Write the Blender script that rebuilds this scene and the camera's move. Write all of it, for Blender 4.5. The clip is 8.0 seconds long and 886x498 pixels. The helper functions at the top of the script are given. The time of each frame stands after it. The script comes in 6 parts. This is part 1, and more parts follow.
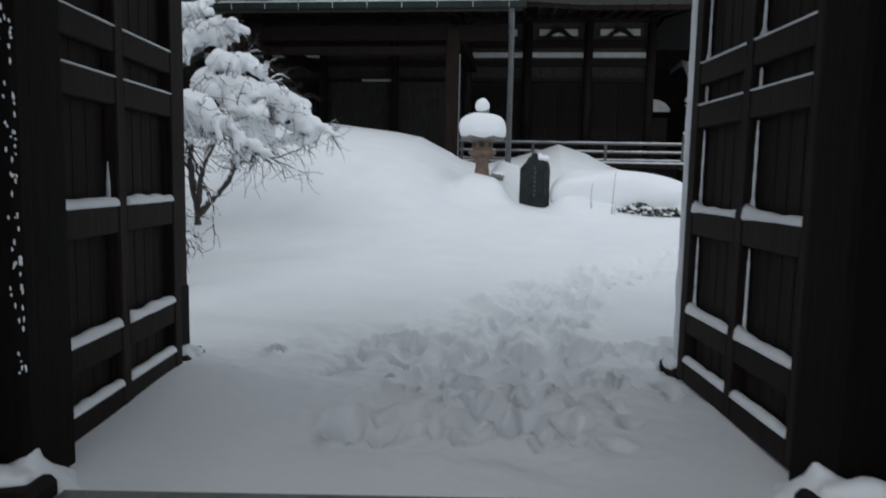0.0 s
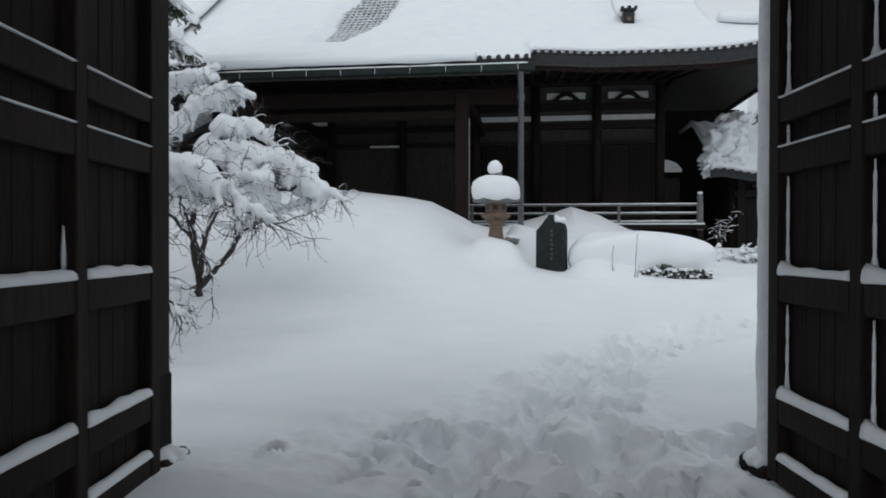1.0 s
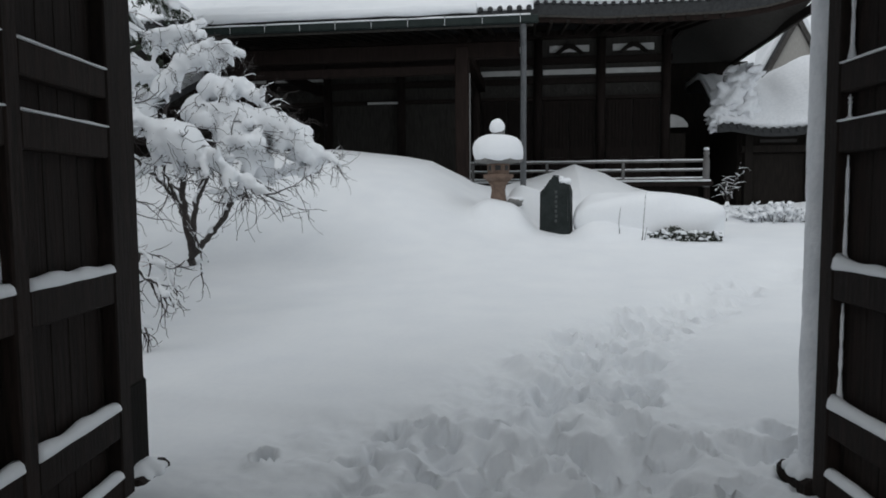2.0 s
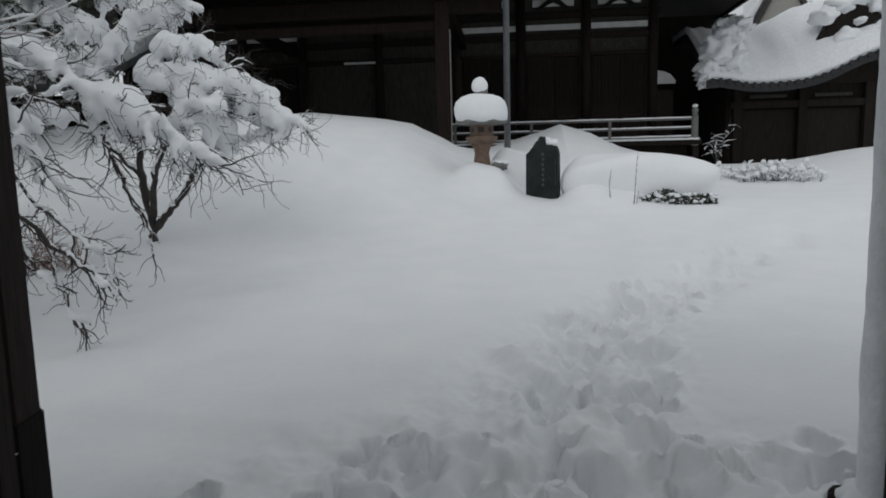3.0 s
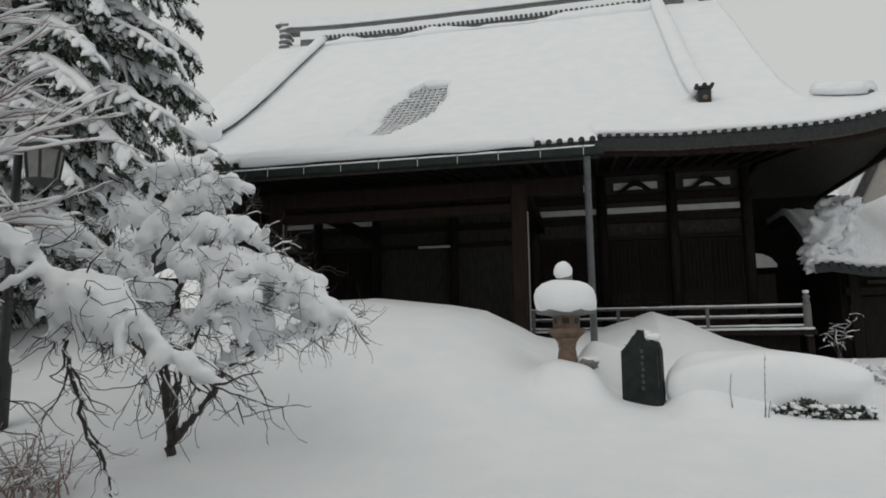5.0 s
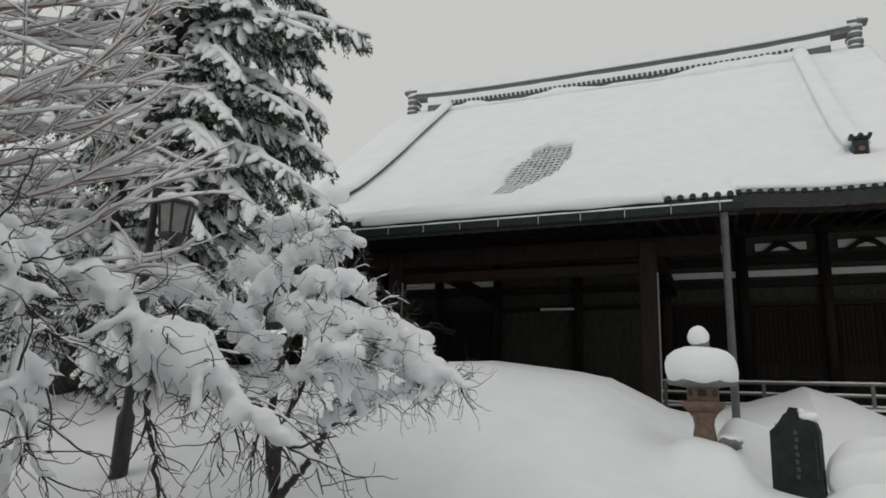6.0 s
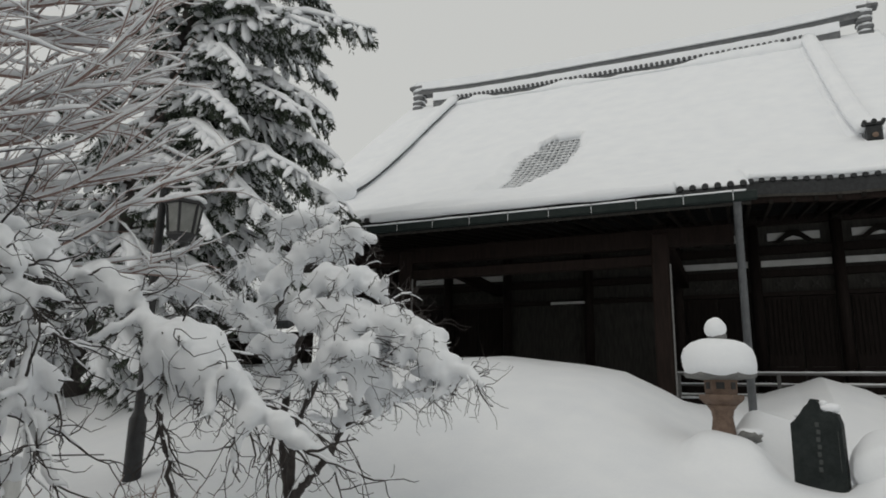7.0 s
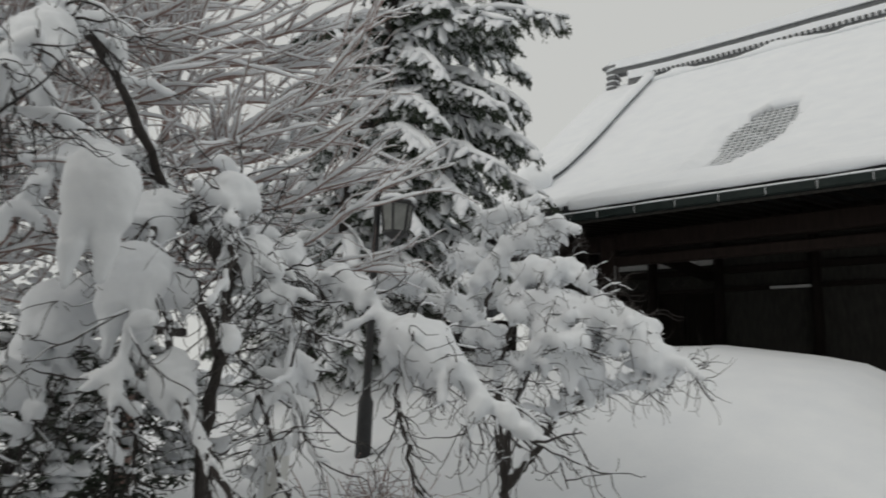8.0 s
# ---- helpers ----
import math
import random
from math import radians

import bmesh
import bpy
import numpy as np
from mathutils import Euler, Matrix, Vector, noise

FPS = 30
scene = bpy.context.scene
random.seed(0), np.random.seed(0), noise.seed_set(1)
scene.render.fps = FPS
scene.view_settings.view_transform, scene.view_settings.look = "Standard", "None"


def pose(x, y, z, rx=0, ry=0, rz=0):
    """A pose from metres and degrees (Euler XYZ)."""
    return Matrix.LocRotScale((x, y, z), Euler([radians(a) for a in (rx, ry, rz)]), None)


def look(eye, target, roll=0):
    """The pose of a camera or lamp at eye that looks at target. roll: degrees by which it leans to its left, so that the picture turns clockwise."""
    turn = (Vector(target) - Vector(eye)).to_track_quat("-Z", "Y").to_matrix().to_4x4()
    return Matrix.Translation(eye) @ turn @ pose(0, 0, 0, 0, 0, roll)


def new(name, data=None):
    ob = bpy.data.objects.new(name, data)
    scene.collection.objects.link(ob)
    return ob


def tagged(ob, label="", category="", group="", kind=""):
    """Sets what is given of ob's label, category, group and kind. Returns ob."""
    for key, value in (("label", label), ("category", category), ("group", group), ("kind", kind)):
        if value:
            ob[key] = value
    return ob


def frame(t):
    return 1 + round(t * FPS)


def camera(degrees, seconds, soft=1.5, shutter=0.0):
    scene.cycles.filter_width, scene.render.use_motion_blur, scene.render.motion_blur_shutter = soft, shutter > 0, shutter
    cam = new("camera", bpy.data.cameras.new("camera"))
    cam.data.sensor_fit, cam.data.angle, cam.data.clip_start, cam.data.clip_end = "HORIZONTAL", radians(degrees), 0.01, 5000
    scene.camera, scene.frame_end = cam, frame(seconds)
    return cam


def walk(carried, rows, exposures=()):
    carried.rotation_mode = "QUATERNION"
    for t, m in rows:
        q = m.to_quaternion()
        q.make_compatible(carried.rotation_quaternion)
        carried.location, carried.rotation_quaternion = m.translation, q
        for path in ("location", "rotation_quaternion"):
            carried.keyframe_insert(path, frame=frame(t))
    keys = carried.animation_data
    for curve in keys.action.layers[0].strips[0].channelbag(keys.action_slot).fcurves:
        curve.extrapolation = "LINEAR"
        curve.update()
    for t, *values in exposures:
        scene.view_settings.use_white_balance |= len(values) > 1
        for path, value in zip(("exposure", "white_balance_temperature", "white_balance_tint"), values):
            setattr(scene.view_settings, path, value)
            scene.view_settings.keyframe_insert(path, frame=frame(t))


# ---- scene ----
import itertools

cam = camera(66.5, 8.0, soft=1.75, shutter=0.2)
PATH = [
    (0, (0.031, 0.029, 1.409), (-0.202, 2.005, 1.199), 1.2),
    (0.5, (-0.127, 0.41, 1.382), (-0.478, 2.379, 1.379), 0.6),
    (1, (-0.201, 0.798, 1.384), (-0.461, 2.781, 1.367), 0.1),
    (1.5, (-0.141, 1.092, 1.543), (-0.276, 3.083, 1.411), 0.4),
    (1.7, (-0.199, 1.155, 1.553), (-0.423, 3.139, 1.43), 0.7),
    (2.8, (-0.356, 1.912, 1.635), (-0.636, 3.873, 1.356), -1.4),
    (3, (-0.345, 2.102, 1.632), (-0.559, 4.074, 1.37), -1.4),
    (3.5, (-0.413, 2.583, 1.688), (-0.705, 4.557, 1.555), -0.1),
    (4, (-0.493, 3.019, 1.74), (-0.76, 5.0, 1.731), -1.3),
    (4.2, (-0.504, 3.306, 1.778), (-0.875, 5.27, 1.843), -1.4),
    (5.3, (-0.608, 4.53, 1.941), (-1.077, 6.441, 2.297), -0.3),
    (5.5, (-0.6, 4.688, 1.94), (-1.192, 6.552, 2.358), -0.1),
    (6, (-0.613, 4.937, 1.937), (-1.38, 6.728, 2.387), 2.0),
    (6.5, (-0.65, 5.073, 1.955), (-1.391, 6.878, 2.393), 1.6),
    (7, (-0.745, 5.055, 1.964), (-1.532, 6.841, 2.401), 1.1),
    (7.5, (-0.809, 4.976, 2.025), (-1.717, 6.712, 2.43), 1.0),
    (8, (-0.795, 4.853, 2.01), (-2.071, 6.345, 2.391), 2.3),
]
walk(cam, [(t, look(eye, target, roll)) for t, eye, target, roll in PATH],
     exposures=[(0, 0.15, 6080, 10), (0.5, 0.17, 6130, 10), (1.0, 0.14, 6180, 10), (1.5, 0.12, 6250, 10), (3.0, -0.13, 6450, 10), (3.5, -0.24, 6610, 10), (4.2, -0.16, 6690, 10),
                (5.3, -0.06, 6800, 10), (8, -0.09, 6860, 10)])

# ---------------------------------------------------------------- world and light
world = bpy.data.worlds.new("overcast")
scene.world = world
world.use_nodes = True
wn, wl = world.node_tree.nodes, world.node_tree.links
sky = wn.new("ShaderNodeTexSky")
sky.sky_type, sky.sun_disc = "NISHITA", False
sky.sun_elevation, sky.sun_rotation = radians(48), radians(200)
cloud = wn.new("ShaderNodeMixRGB")
cloud.inputs["Fac"].default_value = 0.97
cloud.inputs["Color2"].default_value = (6.95, 7.25, 7.35, 1)
wl.new(sky.outputs["Color"], cloud.inputs["Color1"])
wl.new(cloud.outputs["Color"], wn["Background"].inputs["Color"])
wn["Background"].inputs["Strength"].default_value = 0.085

sun = new("sun", bpy.data.lights.new("sun", "SUN"))
sun.data.energy, sun.data.angle, sun.data.color = 0.5, radians(50), (1.0, 0.98, 0.95)
sun.matrix_world = look((-8, -14, 22), (0, 6, 0))


# ---------------------------------------------------------------- materials
def material(name, base, second, scale=4.0, stretch=(1, 1, 1), rough=0.7, bump=0.3, bump_scale=30.0, metal=0.0, detail=6.0,
             vary=0.0, spec=0.5):
    m = bpy.data.materials.new(name)
    m.use_nodes = True
    n, l = m.node_tree.nodes, m.node_tree.links
    b = n["Principled BSDF"]
    tc, mp = n.new("ShaderNodeTexCoord"), n.new("ShaderNodeMapping")
    mp.inputs["Scale"].default_value = stretch
    l.new(tc.outputs["Object"], mp.inputs["Vector"])
    big, fine = n.new("ShaderNodeTexNoise"), n.new("ShaderNodeTexNoise")
    big.inputs["Scale"].default_value, big.inputs["Detail"].default_value = scale, detail
    fine.inputs["Scale"].default_value, fine.inputs["Detail"].default_value = bump_scale, 8
    for t in (big, fine):
        l.new(mp.outputs["Vector"], t.inputs["Vector"])
    ramp = n.new("ShaderNodeValToRGB")
    ramp.color_ramp.elements[0].position, ramp.color_ramp.elements[1].position = 0.32, 0.7
    ramp.color_ramp.elements[0].color, ramp.color_ramp.elements[1].color = (*base, 1), (*second, 1)
    mix = n.new("ShaderNodeMath")
    mix.operation = "MULTIPLY_ADD"
    mix.inputs[1].default_value = 0.35
    l.new(fine.outputs["Fac"], mix.inputs[0])
    sc = n.new("ShaderNodeMath")
    sc.operation = "MULTIPLY"
    sc.inputs[1].default_value = 0.68
    l.new(big.outputs["Fac"], sc.inputs[0])
    l.new(sc.outputs[0], mix.inputs[2])
    l.new(mix.outputs[0], ramp.inputs["Fac"])
    colour = ramp.outputs["Color"]
    if vary:
        info, hsv, mr = n.new("ShaderNodeObjectInfo"), n.new("ShaderNodeHueSaturation"), n.new("ShaderNodeMapRange")
        mr.inputs["To Min"].default_value, mr.inputs["To Max"].default_value = 1 - vary, 1 + vary
        l.new(info.outputs["Random"], mr.inputs["Value"])
        l.new(mr.outputs["Result"], hsv.inputs["Value"])
        l.new(colour, hsv.inputs["Color"])
        colour = hsv.outputs["Color"]
    l.new(colour, b.inputs["Base Color"])
    b.inputs["Roughness"].default_value, b.inputs["Metallic"].default_value = rough, metal
    b.inputs["Specular IOR Level"].default_value = spec
    bp = n.new("ShaderNodeBump")
    bp.inputs["Strength"].default_value, bp.inputs["Distance"].default_value = bump, 0.02
    l.new(mix.outputs[0], bp.inputs["Height"])
    l.new(bp.outputs["Normal"], b.inputs["Normal"])
    return m


SNOW = material("snow", (0.80, 0.82, 0.85), (0.87, 0.885, 0.90), 1.3, rough=0.75, bump=0.25, bump_scale=22)
SNOW_ROUGH = material("crusted_snow", (0.70, 0.72, 0.75), (0.86, 0.87, 0.89), 9, rough=0.8, bump=0.7, bump_scale=38)
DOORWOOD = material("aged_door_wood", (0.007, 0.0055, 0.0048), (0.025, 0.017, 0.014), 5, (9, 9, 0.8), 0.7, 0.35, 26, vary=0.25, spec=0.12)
# darker than the door wood: the gate's shade is put into this colour
PILLARWOOD = material("shade_dark_pillar_wood", (0.003, 0.0026, 0.0023), (0.009, 0.007, 0.006), 5, (8, 8, 0.7), 0.75, 0.35, 26, vary=0.2, spec=0.08)
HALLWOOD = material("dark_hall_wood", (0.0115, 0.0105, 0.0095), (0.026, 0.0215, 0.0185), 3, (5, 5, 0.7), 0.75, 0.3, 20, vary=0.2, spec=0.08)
# darker copy of REDWOOD; shade painted in to offset snow bounce on the porch
PORCHWOOD = material("shaded_brown_porch_wood", (0.009, 0.007, 0.006), (0.023, 0.0155, 0.0135), 3, (6, 6, 0.6), 0.7, 0.3, 20, vary=0.2, spec=0.06)
RIDGETILE = material("pale_ridge_tile", (0.07, 0.074, 0.078), (0.17, 0.175, 0.18), 5, rough=0.6, bump=0.25, bump_scale=18)
# paler copy of the hall wood; its colour lifts the deep shade under the eaves
SOFFIT = material("shade_lifted_boards", (0.035, 0.034, 0.031), (0.075, 0.070, 0.064), 3, (5, 5, 0.7), 0.8, 0.2, 20, spec=0.05)
GABLE = material("weathered_gable_boards", (0.26, 0.25, 0.23), (0.40, 0.385, 0.36), 4, (6, 1, 1), 0.8, 0.2, 24)
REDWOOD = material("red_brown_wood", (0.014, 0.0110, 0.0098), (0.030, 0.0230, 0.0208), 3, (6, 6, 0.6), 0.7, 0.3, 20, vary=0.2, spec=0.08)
RAILWOOD = material("weathered_rail_wood", (0.10, 0.10, 0.10), (0.20, 0.195, 0.19), 4, (1, 8, 8), 0.75, 0.3, 24)
PLASTER = material("white_plaster", (0.52, 0.52, 0.51), (0.66, 0.66, 0.65), 3, rough=0.85, bump=0.12, bump_scale=30)
# darker copy of TILE for eave ends, end tiles and roof slabs
EAVETILE = material("dark_eave_tile", (0.010, 0.011, 0.012), (0.035, 0.037, 0.039), 9, rough=0.5, bump=0.2, bump_scale=30, spec=0.3)
TILE = material("grey_roof_tile", (0.035, 0.038, 0.041), (0.10, 0.105, 0.11), 6, rough=0.45, bump=0.25, bump_scale=18, vary=0.2)
DUSTED = material("snow_dusted_tile", (0.34, 0.35, 0.355), (0.62, 0.63, 0.635), 8, rough=0.7, bump=0.3, bump_scale=20)
GUTTER = material("green_copper_gutter", (0.008, 0.014, 0.013), (0.020, 0.028, 0.026), 5, spec=0.2, rough=0.6, bump=0.15, bump_scale=16)
PIPE = material("painted_metal_pipe", (0.07, 0.075, 0.08), (0.13, 0.135, 0.14), 6, rough=0.45, bump=0.12, bump_scale=20)
STELE = material("dark_slate", (0.007, 0.010, 0.010), (0.024, 0.030, 0.029), 5, rough=0.55, bump=0.35, bump_scale=26, spec=0.2)
LANTERN = material("brown_lantern_stone", (0.10, 0.064, 0.046), (0.21, 0.145, 0.11), 9, rough=0.85, bump=0.6, bump_scale=45)
STONE = material("grey_stone", (0.10, 0.10, 0.10), (0.22, 0.22, 0.21), 7, rough=0.85, bump=0.5, bump_scale=35)
BARK = material("dark_wet_bark", (0.014, 0.011, 0.010), (0.055, 0.045, 0.040), 9, (1, 1, 0.35), 0.75, 0.8, 40)
PALEBARK = material("reddish_brown_bark", (0.20, 0.125, 0.105), (0.38, 0.265, 0.235), 9, (1, 1, 0.4), 0.8, 0.6, 40)
NEEDLE = material("dark_conifer_needles", (0.012, 0.022, 0.012), (0.045, 0.060, 0.034), 7, rough=0.7, bump=0.2, bump_scale=30)
LEAF = material("dark_hedge_leaves", (0.010, 0.016, 0.010), (0.040, 0.050, 0.030), 9, rough=0.5, bump=0.2, bump_scale=30)
WORN = material("worn_slate_letters", (0.03, 0.036, 0.035), (0.065, 0.07, 0.068), 20, rough=0.7, bump=0.3)
IRON = material("black_iron", (0.012, 0.012, 0.013), (0.030, 0.030, 0.032), 8, rough=0.5, bump=0.2, bump_scale=30)
FROST = material("frosted_lamp_glass", (0.16, 0.165, 0.155), (0.26, 0.265, 0.25), 5, rough=0.35, bump=0.05, bump_scale=15)
BOARD = material("white_painted_board", (0.60, 0.60, 0.58), (0.74, 0.74, 0.72), 5, (4, 4, 1), 0.6, 0.15, 24)
INK_SHADE = material("ink_and_shade_black", (0.012, 0.012, 0.012), (0.025, 0.025, 0.025), 9, rough=0.6, bump=0.1)
CARVED = material("worn_carving", (0.035, 0.032, 0.030), (0.085, 0.08, 0.075), 9, rough=0.8, bump=0.3, spec=0.2)


# ---------------------------------------------------------------- mesh tools
class Geo:
    """Vertices and faces gathered for one mesh."""

    def __init__(self):
        self.v, self.f = [], []

    def add(self, vs, fs):
        o = len(self.v)
        self.v.extend([tuple(p) for p in vs])
        self.f.extend([tuple(i + o for i in f) for f in fs])
        return self

    def box(self, c, s, m=None, ch=0.012):
        hx, hy, hz = s[0] / 2, s[1] / 2, s[2] / 2
        ch = min(ch, hx * 0.45, hy * 0.45, hz * 0.45)
        vs, key = [], {}
        for sx in (-1, 1):
            for sy in (-1, 1):
                for sz in (-1, 1):
                    for ax in range(3):
                        p = [sx * (hx - ch), sy * (hy - ch), sz * (hz - ch)]
                        p[ax] = (sx * hx, sy * hy, sz * hz)[ax]
                        key[sx, sy, sz, ax] = len(vs)
                        vs.append(Vector(p) + Vector(c))
        fs = []
        for ax in range(3):
            a, b = (ax + 1) % 3, (ax + 2) % 3
            for s1 in (-1, 1):
                quad = []
                for sa, sb in ((-1, -1), (1, -1), (1, 1), (-1, 1)):
                    k = [0, 0, 0]
                    k[ax], k[a], k[b] = s1, sa, sb
                    quad.append(key[(*k, ax)])
                fs.append(quad if s1 > 0 else quad[::-1])
            for sa in (-1, 1):
                for sb in (-1, 1):
                    k0, k1 = [0, 0, 0], [0, 0, 0]
                    k0[ax], k1[ax] = -1, 1
                    k0[a] = k1[a] = sa
                    k0[b] = k1[b] = sb
                    q = [key[(*k0, a)], key[(*k1, a)], key[(*k1, b)], key[(*k0, b)]]
                    fs.append(q if sa * sb < 0 else q[::-1])
        for sx in (-1, 1):
            for sy in (-1, 1):
                for sz in (-1, 1):
                    t = [key[sx, sy, sz, i] for i in range(3)]
                    fs.append(t if sx * sy * sz > 0 else t[::-1])
        if m is not None:
            vs = [m @ p for p in vs]
        return self.add(vs, fs)

    def tube(self, pts, rads, n=6, cap=True, squash=None, under=0.25):
        """A tube along points. squash: (half width, height) rows for snow lying on a branch."""
        pts = [Vector(p) for p in pts]
        vs, fs = [], []
        for i, p in enumerate(pts):
            d = pts[min(i + 1, len(pts) - 1)] - pts[max(i - 1, 0)]
            d = d.normalized() if d.length > 1e-9 else Vector((0, 0, 1))
            if squash is None:
                side = d.cross(Vector((0.13, 0.21, 0.97)))
                side = side.normalized() if side.length > 1e-4 else Vector((1, 0, 0))
                up = side.cross(d)
                for k in range(n):
                    a = 2 * math.pi * k / n
                    vs.append(p + (side * math.cos(a) + up * math.sin(a)) * rads[i])
            else:
                w, h = squash[i]
                side = Vector((d.y, -d.x, 0))
                side = side.normalized() if side.length > 1e-4 else Vector((1, 0, 0))
                up = Vector((0, 0, 1)) - d * d.z * 0.6
                for k in range(n):
                    a = 2 * math.pi * k / n
                    s = math.sin(a)
                    vs.append(p + side * math.cos(a) * w + up * (s * h if s > 0 else s * h * under))
        for i in range(len(pts) - 1):
            for k in range(n):
                a, b = i * n + k, i * n + (k + 1) % n
                fs.append((a, b, b + n, a + n))
        if cap:
            fs.append(tuple(range(n))[::-1])
            fs.append(tuple(range((len(pts) - 1) * n, len(pts) * n)))
        return self.add(vs, fs)

    def blob(self, c, r, nu=10, nv=6, rough=0.18, freq=2.0, seed=0.0, power=1.0, flat=0.0, m=None):
        """A lumpy rounded mass; power under 1 squares it off; flat lowers its underside."""
        vs, fs = [], []
        sgn = lambda q: math.copysign(abs(q) ** power, q)
        for j in range(nv + 1):
            th = -math.pi / 2 + math.pi * j / nv
            for i in range(nu):
                ph = 2 * math.pi * i / nu
                d = Vector((sgn(math.cos(th)) * sgn(math.cos(ph)), sgn(math.cos(th)) * sgn(math.sin(ph)), sgn(math.sin(th))))
                k = 1 + rough * noise.noise(d * freq + Vector((seed, seed * 1.7, seed * 0.3)))
                z = d.z * (1 - flat) if d.z < 0 else d.z
                p = Vector((d.x * r[0], d.y * r[1], z * r[2])) * k
                vs.append((m @ p if m is not None else p) + Vector(c))
        for j in range(nv):
            for i in range(nu):
                a, b = j * nu + i, j * nu + (i + 1) % nu
                fs.append((a, b, b + nu, a + nu))
        return self.add(vs, fs)

    def lathe(self, c, prof, n=20):
        """Rings (radius, height) round a vertical axis through c."""
        vs = [(c[0] + r * math.cos(2 * math.pi * k / n), c[1] + r * math.sin(2 * math.pi * k / n), c[2] + z) for r, z in prof for k in range(n)]
        fs = [(j * n + k, j * n + (k + 1) % n, (j + 1) * n + (k + 1) % n, (j + 1) * n + k) for j in range(len(prof) - 1) for k in range(n)]
        fs += [tuple(range(n))[::-1], tuple(range((len(prof) - 1) * n, len(prof) * n))]
        return self.add(vs, fs)

    def prism(self, poly, y0, y1, m=None):
        """An outline in x and z, drawn out from y0 to y1."""
        n = len(poly)
        vs = [Vector((x, y0, z)) for x, z in poly] + [Vector((x, y1, z)) for x, z in poly]
        if m is not None:
            vs = [m @ p for p in vs]
        fs = [tuple(range(n)), tuple(range(n, 2 * n))[::-1]] + [(i, i + n, (i + 1) % n + n, (i + 1) % n) for i in range(n)]
        return self.add(vs, fs)

    def slab(self, xs, ys, top, bottom, keep=None):
        """A closed sheet over a plan grid between two height functions; keep(x, y) cuts cells away."""
        nx, ny = len(xs), len(ys)
        ok = [[keep is None or keep((xs[i] + xs[i + 1]) / 2, (ys[j] + ys[j + 1]) / 2) for j in range(ny - 1)] for i in range(nx - 1)]
        vs = [(x, y, top(x, y)) for x in xs for y in ys] + [(x, y, bottom(x, y)) for x in xs for y in ys]
        o, fs = nx * ny, []
        at = lambda i, j: 0 <= i < nx - 1 and 0 <= j < ny - 1 and ok[i][j]
        for i in range(nx - 1):
            for j in range(ny - 1):
                if not ok[i][j]:
                    continue
                a, b, c, d = i * ny + j, (i + 1) * ny + j, (i + 1) * ny + j + 1, i * ny + j + 1
                fs += [(a, b, c, d), (d + o, c + o, b + o, a + o)]
                for p, q, ii, jj in ((a, b, i, j - 1), (b, c, i + 1, j), (c, d, i, j + 1), (d, a, i - 1, j)):
                    if not at(ii, jj):
                        fs.append((q, p, p + o, q + o))
        return self.add(vs, fs)

    def mesh(self, name, mat, smooth=False):
        me = bpy.data.meshes.new(name)
        me.from_pydata(self.v, [], self.f)
        me.materials.append(mat)
        if smooth:
            me.polygons.foreach_set("use_smooth", [True] * len(me.polygons))
        me.update()
        return me


def thing(name, at, label, category, group="", kind="", turn=0.0):
    ob = new(name)
    ob.empty_display_size = 0.2
    ob.matrix_basis = pose(*at, 0, 0, turn)
    bpy.context.view_layer.update()
    return tagged(ob, label, category, group, kind)


def part(name, geo, mat, parent=None, label="", smooth=False, local=False):
    """One mesh under a thing; its coordinates are the world's unless local."""
    me = geo.mesh(name, mat, smooth)
    ob = new(name, me)
    if parent is not None:
        ob.parent = parent
        if not local:
            inv = world_of(parent).inverted()
            me.transform(inv)
    if label:
        tagged(ob, label)
    return ob


def world_of(ob):
    m = ob.matrix_basis.copy()
    while ob.parent is not None:
        ob = ob.parent
        m = ob.matrix_basis @ m
    return m


def share(name, me, parent, at, turn=(0, 0, 0)):
    ob = new(name, me)
    ob.parent = parent
    ob.matrix_basis = pose(*at, *turn)
    return ob


def step(a, b, v):
    t = np.clip((v - a) / (b - a), 0, 1)
    return t * t * (3 - 2 * t)


def wob(x, y, f, s=0.0):
    return noise.noise(Vector((x * f, y * f, s)))


